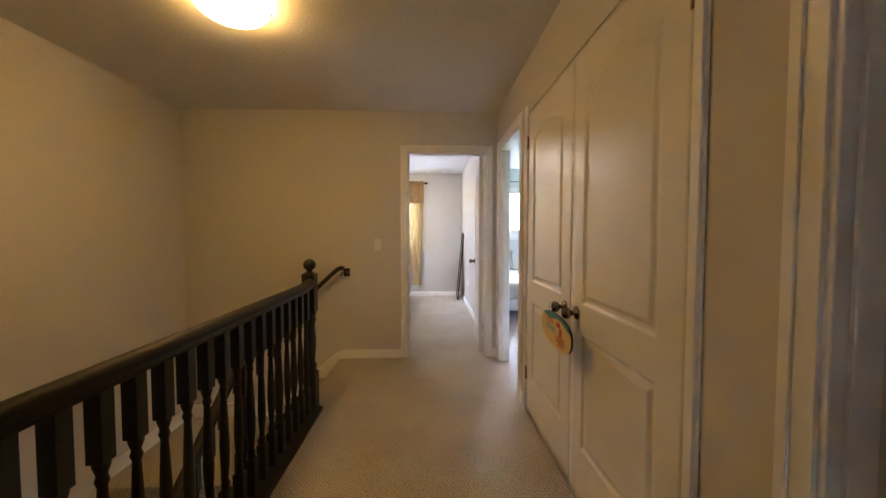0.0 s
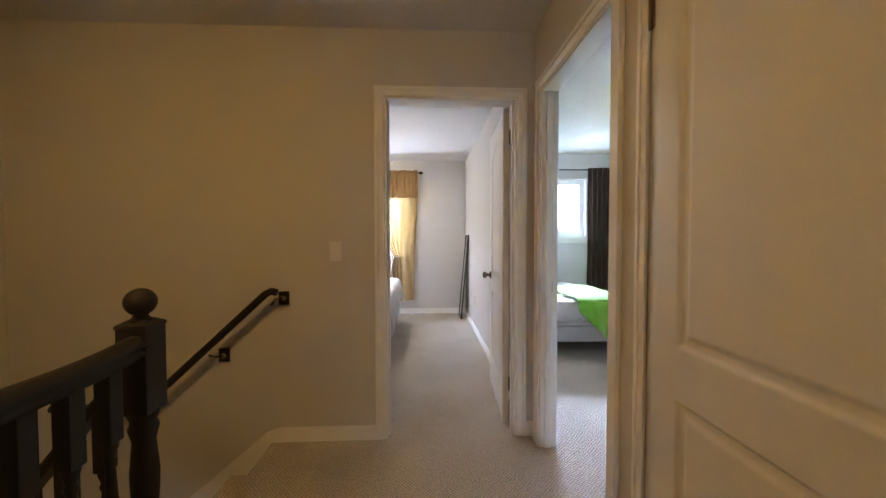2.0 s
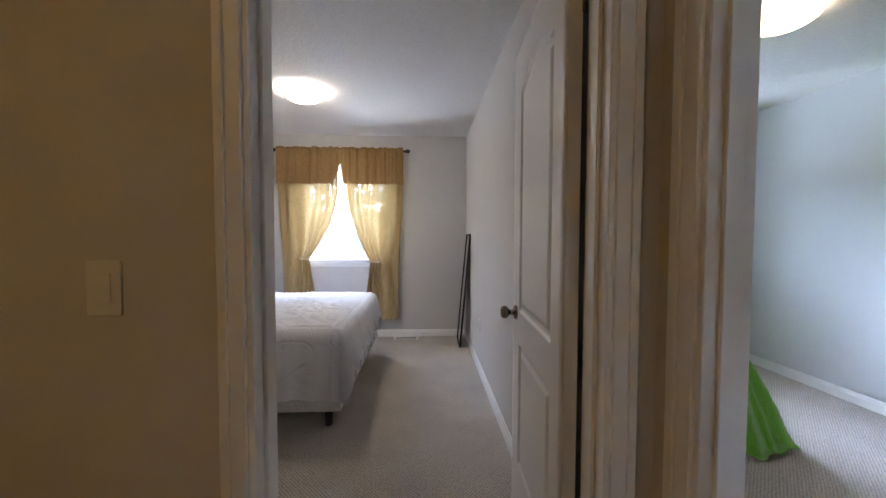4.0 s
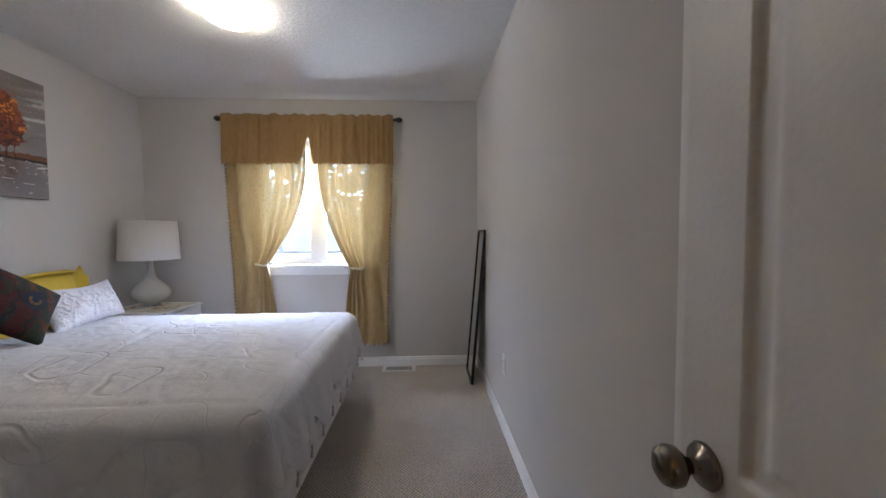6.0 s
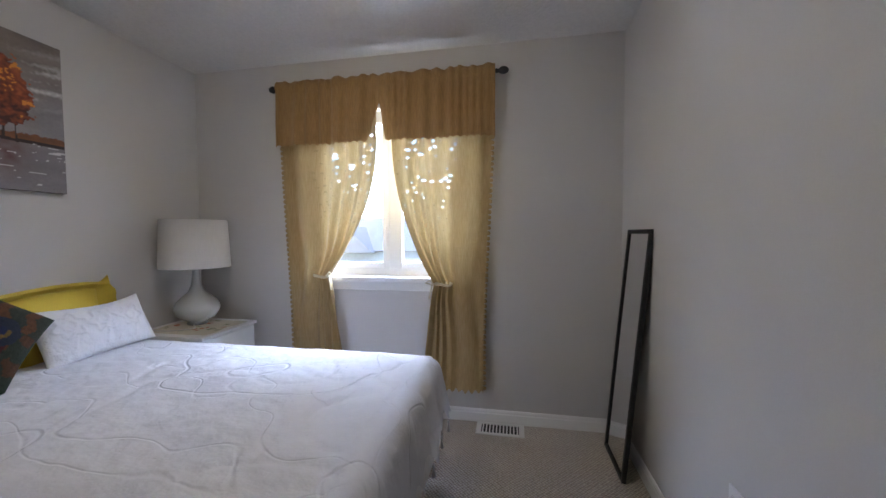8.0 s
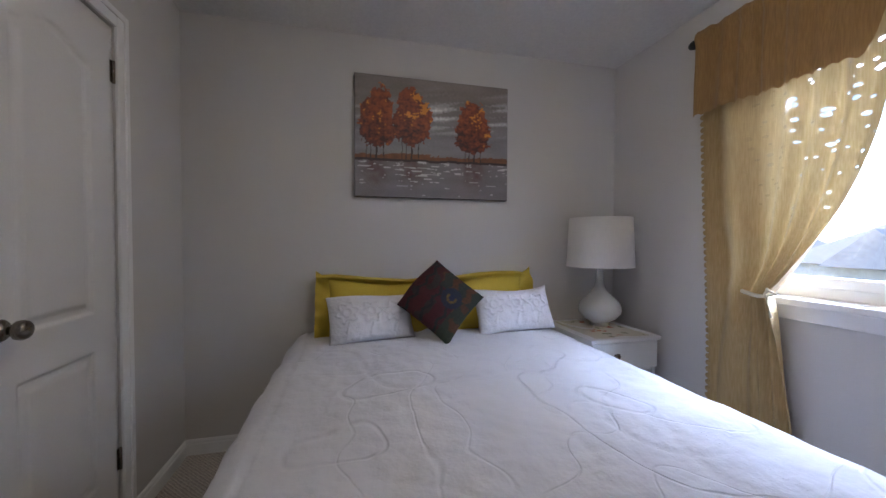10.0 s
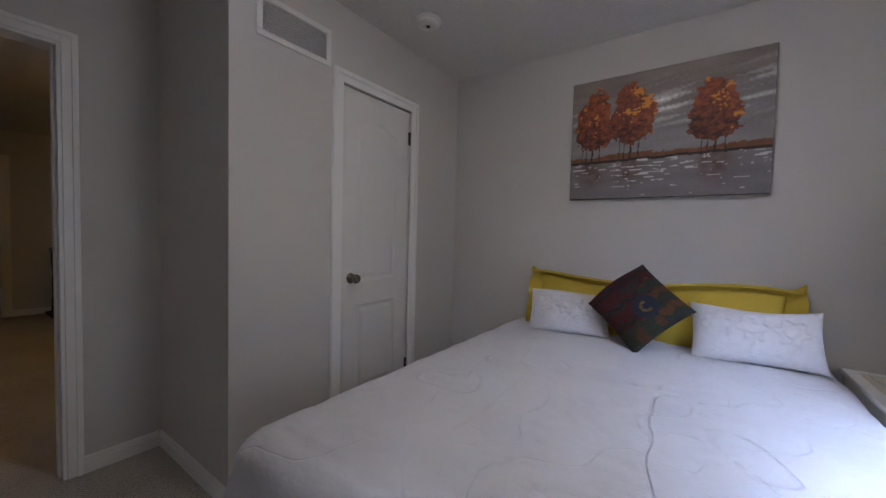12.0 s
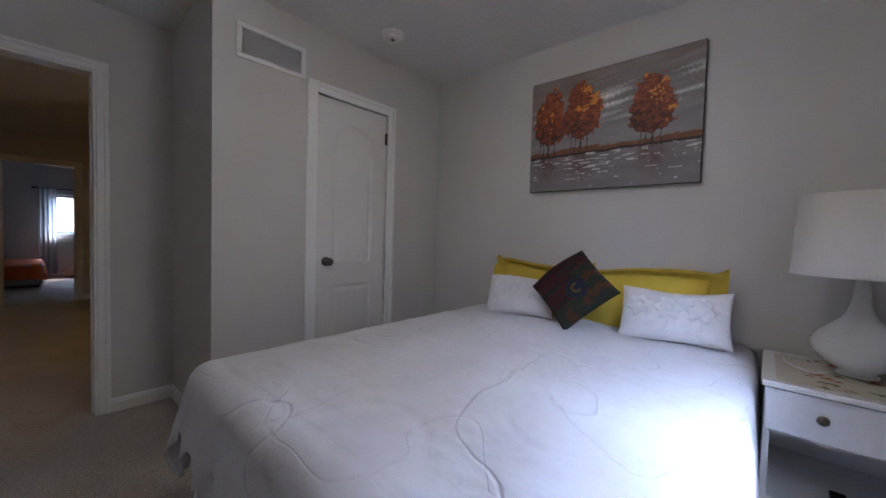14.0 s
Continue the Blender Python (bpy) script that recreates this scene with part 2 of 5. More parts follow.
    ramp.color_ramp.elements[0].color, ramp.color_ramp.elements[1].color = (0.57, 0.56, 0.58, 1), (0.64, 0.63, 0.65, 1)
    ramp.color_ramp.elements[0].position, ramp.color_ramp.elements[1].position = 0.3, 0.65
    lk.new(tex(3.0, 5), ramp.inputs[0])
    lk.new(ramp.outputs[0], b.inputs["Base Color"])
    b.inputs["Roughness"].default_value, b.inputs["Sheen Weight"].default_value = 0.9, 0.25
    return m


WHITE_CLOTH = comforter_mat()
WHITE_PILLOW = surface("white_pillow_cloth", (0.70, 0.685, 0.69), 0.9, grain=0.05, grain_scale=34, vary=0.03, vary_scale=9, bump=0.009, sheen=0.2)
YELLOW = surface("yellow_cotton", (0.62, 0.45, 0.05), 0.85, grain=0.10, grain_scale=320, vary=0.07, vary_scale=6, bump=0.001)
GOLD = surface("gold_sheet", (0.50, 0.30, 0.05), 0.85, vary=0.08, vary_scale=8)
GREEN = surface("lime_fleece", (0.20, 0.55, 0.03), 0.95, grain=0.30, grain_scale=110, vary=0.10, vary_scale=9, bump=0.012, sheen=0.5)
ORANGE = surface("orange_blanket", (0.62, 0.13, 0.02), 0.9, grain=0.2, grain_scale=120, vary=0.1, vary_scale=6, bump=0.006)
GREY_CLOTH = surface("grey_patterned_cloth", (0.35, 0.35, 0.37), 0.9, grain=0.4, grain_scale=80, vary=0.1, vary_scale=20)
CURTAIN = cloth_mat("gold_lace_curtain", (0.45, 0.32, 0.145), 0.085, lace=True, dark=(0.37, 0.25, 0.10))
VALANCE = cloth_mat("gold_valance", (0.36, 0.21, 0.075), 0.05, dark=(0.29, 0.165, 0.055))
BROWN_CURTAIN = cloth_mat("brown_curtain", (0.055, 0.032, 0.020), 0.25)
SHEER = cloth_mat("white_sheer", (0.75, 0.78, 0.82), 0.6)
TIE = surface("pale_gold_ribbon", (0.62, 0.55, 0.38), 0.5, vary=0.05)
SHADE = cloth_mat("white_lamp_shade", (0.82, 0.81, 0.80), 0.25, dark=(0.79, 0.78, 0.77))
GLASS = glass_mat("window_glass")
LAMP_GLASS = glass_mat("milky_lamp_glass", (0.90, 0.92, 0.91), 0.03, 0.42)
MIRROR = surface("mirror_silver", (0.86, 0.87, 0.88), 0.02, metal=1.0, vary=0.0)
VINYL = surface("white_window_vinyl", (0.80, 0.80, 0.79), 0.35, vary=0.02)
LEAF = surface("plant_leaf", (0.045, 0.10, 0.025), 0.4, vary=0.2, vary_scale=12)
ROOF = surface("grey_shingles", (0.16, 0.16, 0.17), 0.9, grain=0.3, grain_scale=8, vary=0.1)
BRICK = surface("pale_siding", (0.42, 0.38, 0.34), 0.85, grain=0.2, grain_scale=6, vary=0.06)
GRASS = surface("lawn", (0.10, 0.105, 0.085), 0.95, grain=0.3, grain_scale=3, vary=0.15, vary_scale=0.1)
DARKGLASS = surface("dark_pane", (0.05, 0.06, 0.07), 0.08, vary=0.05)
WARM_DOME = lamp_mat("lit_dome_warm", (1.0, 0.575, 0.17), 1.3)
ROOM_DOME = lamp_mat("lit_dome", (1.0, 0.91, 0.80), 3.2)
COOL_ROOM_DOME = lamp_mat("lit_dome_second", (1.0, 0.76, 0.50), 0.9)
PAINTING = attribute_mat("oil_painting", 0.45, 0.0025, 160)
KILIM = attribute_mat("woven_kilim", 0.95, 0.003, 260)
SIGNPAINT = attribute_mat("painted_board", 0.5)
RUNNER = attribute_mat("printed_table_runner", 0.8, 0.001, 500)


# ---- mesh helpers ----
def part(name, bm, material, parent=None, label="", smooth=False):
    """Links a bmesh as one mesh object, under a thing or under a part."""
    me = bpy.data.meshes.new(name)
    bm.to_mesh(me)
    bm.free()
    me.materials.append(material)
    if smooth:
        me.polygons.foreach_set("use_smooth", [True] * len(me.polygons))
    ob = new(name, me)
    if parent:
        ob.parent = parent
    if label:
        ob["label"] = label
    return ob


def empty(name, m, label, category, group="", kind=""):
    ob = new(name)
    ob.empty_display_size = 0.05
    ob.matrix_world = m
    ob.matrix_basis = m
    return tagged(ob, label, category, group, kind)


def box(x0, x1, y0, y1, z0, z1, bevel=0.0, bm=None, seg=2):
    """A box with softened edges; added to bm if one is given."""
    b = bmesh.new()
    vs = [b.verts.new((x, y, z)) for x in (x0, x1) for y in (y0, y1) for z in (z0, z1)]
    for f in ((0, 1, 3, 2), (4, 6, 7, 5), (0, 4, 5, 1), (2, 3, 7, 6), (0, 2, 6, 4), (1, 5, 7, 3)):
        b.faces.new([vs[i] for i in f])
    if bevel:
        bmesh.ops.bevel(b, geom=b.edges[:], offset=bevel, segments=seg, affect="EDGES", profile=0.6)
    bmesh.ops.recalc_face_normals(b, faces=b.faces)
    if bm is None:
        return b
    join(bm, b)
    return bm


def join(bm, other, m=None):
    if m is not None:
        bmesh.ops.transform(other, matrix=m, verts=other.verts)
    idx = [bm.verts.new(v.co) for v in other.verts]
    other.verts.index_update()
    for f in other.faces:
        nf = bm.faces.new([idx[v.index] for v in f.verts])
        nf.smooth = f.smooth
    other.free()
    return bm


def lathe(profile, seg=28, m=None):
    """A turned shape from (radius, height) pairs."""
    b = bmesh.new()
    rings = []
    for r, z in profile:
        if r < 1e-5:
            rings.append([b.verts.new((0, 0, z))])
        else:
            rings.append([b.verts.new((r * math.cos(2 * math.pi * i / seg), r * math.sin(2 * math.pi * i / seg), z)) for i in range(seg)])
    for a, c in zip(rings, rings[1:]):
        for i in range(seg):
            j = (i + 1) % seg
            f = [a[i % len(a)], a[j % len(a)], c[j % len(c)], c[i % len(c)]]
            f = [v for k, v in enumerate(f) if v not in f[:k]]
            if len(f) > 2:
                b.faces.new(f).smooth = True
    bmesh.ops.recalc_face_normals(b, faces=b.faces)
    if m is not None:
        bmesh.ops.transform(b, matrix=m, verts=b.verts)
    return b


def tube(points, r, seg=12, flat=1.0):
    """A bar that follows points."""
    b = bmesh.new()
    pts = [Vector(p) for p in points]
    rings = []
    for i, p in enumerate(pts):
        d = (pts[min(i + 1, len(pts) - 1)] - pts[max(i - 1, 0)]).normalized()
        side = d.cross(Vector((0, 0, 1)))
        side = Vector((1, 0, 0)) if side.length < 1e-3 else side.normalized()
        up = side.cross(d).normalized()
        rings.append([b.verts.new(p + side * r * math.cos(a) + up * r * flat * math.sin(a)) for a in [2 * math.pi * k / seg for k in range(seg)]])
    for a, c in zip(rings, rings[1:]):
        for k in range(seg):
            b.faces.new([a[k], a[(k + 1) % seg], c[(k + 1) % seg], c[k]]).smooth = True
    b.faces.new(rings[0])
    b.faces.new(rings[-1])
    bmesh.ops.recalc_face_normals(b, faces=b.faces)
    return b


def sheet(nu, nv, fn):
    """A grid surface fn(u, v) with u and v from 0 to 1."""
    b = bmesh.new()
    g = [[b.verts.new(fn(i / nu, j / nv)) for j in range(nv + 1)] for i in range(nu + 1)]
    for i in range(nu):
        for j in range(nv):
            b.faces.new([g[i][j], g[i + 1][j], g[i + 1][j + 1], g[i][j + 1]]).smooth = True
    return b


def paint(ob, fn):
    """Gives each corner of the mesh the colour fn(place)."""
    me = ob.data
    layer = me.color_attributes.new("paint", "FLOAT_COLOR", "POINT")
    for v, c in zip(me.vertices, layer.data):
        c.color = (*fn(v.co), 1)


def fuzz(x, y, z=0.0, s=1.0):
    return noise.noise(Vector((x * s, y * s, z * s)))


def wall(name, axis, a0, a1, t0, t1, z0, z1, material, openings=()):
    """A wall that runs from a0 to a1 along axis, t0 to t1 thick, with openings (from, to, bottom, top)."""
    bm = bmesh.new()

    def add(p0, p1, q0, q1):
        if p1 - p0 > 1e-4 and q1 - q0 > 1e-4:
            if axis == "x":
                box(p0, p1, t0, t1, q0, q1, bm=bm)
            else:
                box(t0, t1, p0, p1, q0, q1, bm=bm)
    at = a0
    for o0, o1, b0, b1 in sorted(openings):
        add(at, o0, z0, z1)
        add(o0, o1, z0, b0)
        add(o0, o1, b1, z1)
        at = o1
    add(at, a1, z0, z1)
    return tagged(part(name, bm, material), kind="structure")


def casing(name, axis, a0, a1, top, face, out, width=0.07, floor=0.0, head=True):
    """A stepped door casing round an opening, on the wall plane at face; out is the side it stands proud to."""
    bm = bmesh.new()
    steps = ((0.0, width, 0.012), (width * 0.58, width - 0.004, 0.018))

    def add(p0, p1, z0, z1, d):
        lo, hi = sorted((face, face + out * d))
        if axis == "x":
            box(p0, p1, lo, hi, z0, z1, 0.002, bm, 1)
        else:
            box(lo, hi, p0, p1, z0, z1, 0.002, bm, 1)
    for s0, s1, d in steps:
        add(a0 - s1, a0 - s0, floor, top + s1, d)
        add(a1 + s0, a1 + s1, floor, top + s1, d)
        if head:
            add(a0 - s0 + 0.0005, a1 + s0 - 0.0005, top + s0, top + s1, d - 0.0007)
    return tagged(part(name, bm, TRIM), kind="structure")


def jamb(name, axis, a0, a1, top, t0, t1):
    """The lining of a door opening with its stop."""
    bm = bmesh.new()

    def add(p0, p1, q0, q1, z0, z1):
        if axis == "x":
            box(p0, p1, q0, q1, z0, z1, 0.002, bm, 1)
        else:
            box(q0, q1, p0, p1, z0, z1, 0.002, bm, 1)
    add(a0 - 0.004, a0 + 0.014, t0 - 0.003, t1 + 0.003, 0, top + 0.004)
    add(a1 - 0.014, a1 + 0.004, t0 - 0.003, t1 + 0.003, 0, top + 0.004)
    add(a0 + 0.015, a1 - 0.015, t0 - 0.003, t1 + 0.003, top - 0.014, top + 0.004)
    mid = (t0 + t1) / 2
    add(a0 + 0.0145, a0 + 0.025, mid - 0.02, mid + 0.016, 0, top - 0.0145)
    add(a1 - 0.025, a1 - 0.0145, mid - 0.02, mid + 0.016, 0, top - 0.0145)
    return tagged(part(name, bm, TRIM), kind="structure")


def baseboard(name, x0, y0, x1, y1, nx, ny, height=0.085):
    """A skirting board from (x0, y0) to (x1, y1), proud to the side (nx, ny)."""
    prof = ((0, 0), (0.013, 0), (0.013, 0.058), (0.009, 0.064), (0.009, 0.074), (0.004, height), (0, height))
    b = bmesh.new()
    ends = [[b.verts.new((x + nx * d, y + ny * d, z)) for d, z in prof] for x, y in ((x0, y0), (x1, y1))]
    k = len(prof)
    for i in range(k):
        b.faces.new([ends[0][i], ends[0][(i + 1) % k], ends[1][(i + 1) % k], ends[1][i]])
    b.faces.new(ends[0])
    b.faces.new(ends[1])
    bmesh.ops.recalc_face_normals(b, faces=b.faces)
    return tagged(part(name, b, TRIM), kind="structure")


def knob(parent, place, m, name="door_knob", material=NICKEL):
    """A round knob on its rosette; its axis runs along local z."""
    prof = [(0, 0), (0.030, 0), (0.031, 0.004), (0.027, 0.010), (0.012, 0.014), (0.011, 0.028), (0.018, 0.034), (0.026, 0.042), (0.0275, 0.052), (0.024, 0.062), (0.016, 0.067), (0, 0.069)]
    ob = part(name, lathe(prof, 28, m), material, parent, "round satin metal knob")
    return ob


def panel_depth(u, v, w, h):
    """The relief of a moulded two-panel door at (u, v): a groove round each panel, the upper one with an arched head."""
    side, top, mid_hi, mid_lo, bottom = 0.125, h - 0.14, 0.915, 0.775, 0.26
    half = (w - 2 * side) / 2
    c = abs(u - w / 2)
    arch = 0.055 * (math.cos(min(1, c / half) * math.pi) + 1) / 2
    best = -9.0
    for z0, z1 in ((mid_hi, top - 0.055 + arch), (bottom, mid_lo)):
        best = max(best, min(half - c, v - z0, z1 - v))
    if best < 0:
        return 0.0
    if best < 0.012:
        return -0.009 * math.sin(best / 0.012 * math.pi / 2)
    if best < 0.022:
        return -0.009
    if best < 0.045:
        return -0.009 + 0.008 * (1 - math.cos((best - 0.022) / 0.023 * math.pi)) / 2
    return -0.001


def leaf_mesh(w, h, thick=0.035, both=True):
    """A moulded door leaf in its own space: width along x, face towards -y at y = 0."""
    side = 0.125

    def steps(lo, hi, fine, dense=0.0045):
        out, at = [], lo
        while at < hi - 1e-6:
            out.append(at)
            near = any(a - 0.004 <= at <= b for a, b in fine)
            nxt = min([a - 0.004 for a, b in fine if a - 0.004 > at + 1e-6] + [hi])
            at = min(at + (dense if near else 0.05), nxt if not near else hi)
        return out + [hi]
    us = steps(0, w, ((side - 0.004, side + 0.05), (w - side - 0.05, w - side + 0.004)))
    vs = steps(0, h, ((0.256, 0.31), (0.725, 0.78), (0.911, 0.965), (h - 0.25, h - 0.13)))
    if w > 0.2:
        mid = [side + 0.05 + (w - 2 * side - 0.1) * k / 8 for k in range(1, 8)]
        us = sorted(set(us + mid))
    b = bmesh.new()
    front = [[b.verts.new((u, -panel_depth(u, v, w, h), v)) for v in vs] for u in us]
    back = [[b.verts.new((u, thick + (panel_depth(u, v, w, h) if both else 0), v)) for v in vs] for u in us]
    for i in range(len(us) - 1):
        for j in range(len(vs) - 1):
            b.faces.new([front[i][j], front[i + 1][j], front[i + 1][j + 1], front[i][j + 1]]).smooth = True
            b.faces.new([back[i][j], back[i][j + 1], back[i + 1][j + 1], back[i + 1][j]]).smooth = True
    nu, nv = len(us) - 1, len(vs) - 1
    for j in range(nv):
        b.faces.new([front[0][j], front[0][j + 1], back[0][j + 1], back[0][j]])
        b.faces.new([front[nu][j], back[nu][j], back[nu][j + 1], front[nu][j + 1]])
    for i in range(nu):
        b.faces.new([front[i][0], back[i][0], back[i + 1][0], front[i + 1][0]])
        b.faces.new([front[i][nv], front[i + 1][nv], back[i + 1][nv], back[i][nv]])
    return b


def door(name, m, w, h, label, knob_u=None, knob_sides=(-1,), hinge_u=None, hinge_y=0.0, hinges=(0.25, 1.05, 1.80), knob_z=0.90):
    """A door leaf with knobs and hinges; m is the pose of its lower corner."""
    leaf = part(name, leaf_mesh(w, h), DOOR)
    leaf.matrix_basis = m
    tagged(leaf, label, "door", kind="structure")
    if knob_u is not None:
        for s in knob_sides:
            base = pose(knob_u, 0 if s < 0 else 0.035, knob_z, 90 if s < 0 else -90)
            knob(leaf, None, base)
    if hinge_u is not None:
        for z in hinges:
            b = lathe([(0, 0), (0.006, 0), (0.0065, 0.088), (0, 0.09)], 10, pose(hinge_u, hinge_y, z))
            s = 1 if hinge_u < w / 2 else -1
            box(min(hinge_u, hinge_u + s * 0.016), max(hinge_u, hinge_u + s * 0.016), hinge_y + 0.002, hinge_y + 0.005, z + 0.002, z + 0.088, bm=b)
            part("hinge", b, NICKEL if name == "door_2" else BRASS, leaf, "dull metal butt hinge")
    return leaf


def dome_light(name, x, y, z, r, depth, material, label):
    """A flush ceiling light: metal pan, shallow glass dome and three clips."""
    th = empty(name, pose(x, y, z), label, "ceiling light")
    part("pan", lathe([(0, 0), (r * 0.80, 0), (r * 0.80, -0.018), (r * 0.76, -0.022), (0, -0.022)], 40), PLASTIC, th)
    prof = [(r * math.cos(a), -0.024 - depth * math.sin(a)) for a in [k / 12 * math.pi / 2 for k in range(12)]] + [(0, -0.024 - depth)]
    part("diffuser", lathe([(r * 0.97, -0.020), *prof], 48), material, th, "frosted glass bowl lit from within")
    for k in range(3):
        a = 2.1 * k + 0.5
        b = lathe([(0, -0.006), (0.007, -0.006), (0.007, 0.006), (0, 0.006)], 12, Matrix.Translation((r * math.cos(a), r * math.sin(a), -0.03)) @ pose(0, 0, 0, 0, 90, 0))
        part("clip", b, NICKEL, th)
    return th


# ---- structure ----
H = 2.44
XR, XP, XB = 0.450, 0.540, 0.424            # wall between the landing, both bedrooms and the closet
floor_bm = bmesh.new()
box(-1.06, 3.9, -6.0, 3.55, -0.28, 0.0, bm=floor_bm)
box(-2.9, 3.9, 3.55, 7.4, -0.28, 0.0, bm=floor_bm)
box(-2.9, -1.06, -6.0, -1.35, -0.28, 0.0, bm=floor_bm)
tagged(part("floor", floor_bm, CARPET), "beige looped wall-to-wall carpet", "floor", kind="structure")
ceil_bm = bmesh.new()
box(-2.9, 3.9, -6.0, 7.4, H, H + 0.15, bm=ceil_bm)
tagged(part("ceiling", ceil_bm, CEIL), "white stippled ceiling", "ceiling", kind="structure")

D1 = (-0.452, 0.345)
D2 = (2.575, 3.376)
CL = (0.80, 2.365)
D4 = (-0.36, 0.48)
wall("wall_hall_north", "x", -2.72, XR, 3.5, 3.61, -2.8, H, WALL, [(D1[0], D1[1], -0.02, 2.05)])
wall("wall_hall_east", "y", -1.36, 3.61, XR, XP, 0, H, WALL, [(D2[0], D2[1], -0.02, 2.05), (CL[0], CL[1], -0.02, 2.065), (D4[0], D4[1], -0.02, 2.03)])
wall("wall_between_bedrooms", "y", 3.61, 7.16, XB, XP, 0, H, WALL)
wall("wall_stair_west", "y", -1.36, 3.5, -2.72, -2.60, -2.8, H, WALL)
wall("wall_hall_south", "x", -2.72, 0.55, -1.42, -1.30, -2.8, H, WALL, [(-0.62, 0.12, -0.02, 2.03)])
wall("wall_bedroom_west", "y", 3.61, 7.16, -2.67, -2.55, 0, H, WALL)
WIN = (-1.60, -0.50, 0.955, 2.10)
wall("wall_bedroom_north", "x", -2.67, XP, 7.16, 7.34, -0.3, H, WALL, [WIN])
wall("wall_closet_front", "x", -2.55, -0.825, 4.30, 4.405, 0, H, WALL, [(-1.987, -1.413, 0, 2.035)])
wall("wall_closet_side", "y", 3.61, 4.30, -0.93, -0.825, 0, H, WALL)
WIN2 = (0.95, 2.14, 1.23, 2.08)
wall("wall_room_two_north", "x", XP, 3.25, 6.55, 6.70, -0.3, H, WALL_COOL, [WIN2])
wall("wall_room_two_east", "y", 2.0, 6.70, 3.13, 3.25, 0, H, WALL_COOL)
wall("wall_room_two_south", "x", XP, 3.25, 2.36, 2.46, 0, H, WALL_COOL)
wall("wall_linen_closet", "y", -1.36, 2.36, 1.15, 1.22, 0, H, WALL)
wall("wall_linen_end", "x", XP, 1.15, 0.60, 0.68, 0, H, WALL)
WIN3 = (-1.35, -0.36, 0.86, 1.84)
wall("wall_far_room_south", "x", -2.72, 1.9, -5.35, -5.2, -0.3, H, WALL_COOL, [WIN3])
wall("wall_far_room_west", "y", -5.2, -1.42, -2.72, -2.60, 0, H, WALL_COOL)
wall("wall_far_room_east", "y", -5.2, -1.36, 1.78, 1.9, 0, H, WALL_COOL)
wall("wall_hall_end", "x", 0.55, 1.9, -1.42, -1.30, 0, H, WALL)
# stairwell: outer skin under the landing floor and a lower floor
wall("wall_under_landing", "y", -1.3, 2.44, -1.18, -1.10, -2.8, -0.28, WALL)
low_bm = bmesh.new()
box(-2.6, -1.0, -1.36, 3.5, -2.95, -2.8, bm=low_bm)
tagged(part("lower_floor", low_bm, CARPET), "beige carpet at the foot of the stairs", "floor", kind="structure")

for nm, ax, a0, a1, tp, fc, o in (("trim_door_one_hall", "x", *D1, 2.05, 3.5, -1), ("trim_door_one_room", "x", *D1, 2.05, 3.61, 1), ("trim_door_two", "y", *D2, 2.05, XR, -1), ("trim_door_two_room", "y", *D2, 2.05, XP, 1), ("trim_bath_door", "y", *D4, 2.03, XR, -1), ("trim_wardrobe_door", "x", -1.987, -1.413, 2.035, 4.405, 1), ("trim_far_door", "x", -0.62, 0.12, 2.03, -1.30, 1)):
    casing(nm, ax, a0, a1, tp, fc, o, 0.058 if nm.startswith("trim_door_one") else 0.07)
casing("trim_linen_doors", "y", *CL, 2.065, XR, -1, 0.045, 0.0, False)
jamb("jamb_door_one", "x", *D1, 2.05, 3.5, 3.61)
jamb("jamb_door_two", "y", *D2, 2.05, XR, XP)
jamb("jamb_bath_door", "y", *D4, 2.03, XR, XP)
jamb("jamb_far_door", "x", -0.62, 0.12, 2.03, -1.42, -1.30)

for i, (x0, y0, x1, y1, nx, ny) in enumerate((
        (-1.07, 3.5, D1[0] - 0.058, 3.5, 0, -1), (D1[1] + 0.058, 3.5, XR, 3.5, 0, -1), (XR, 3.487, XR, D2[1] + 0.07, -1, 0), (XR, D2[0] - 0.07, XR, CL[1] + 0.045, -1, 0),
        (XR, CL[0] - 0.045, XR, D4[1] + 0.07, -1, 0), (XB, 3.61, XB, 7.16, -1, 0), (-2.55, 7.16, XB - 0.013, 7.16, 0, -1), (-2.55, 4.405, -2.55, 7.147, 1, 0),
        (-2.537, 4.405, -2.06, 4.405, 0, 1), (-1.34, 4.405, -0.825, 4.405, 0, 1), (-0.825, 3.61, -0.825, 4.418, 1, 0), (-0.812, 3.61, D1[0] - 0.058, 3.61, 0, 1),
        (3.13, 2.46, 3.13, 6.55, -1, 0), (XP, 6.55, 3.117, 6.55, 0, -1), (XP, D2[1] + 0.07, XP, 6.537, 1, 0), (-2.6, -5.2, 1.78, -5.2, 0, 1), (-1.06, -1.30, -0.69, -1.30, 0, 1))):
    baseboard(f"baseboard_{i + 1}", x0, y0, x1, y1, nx, ny)

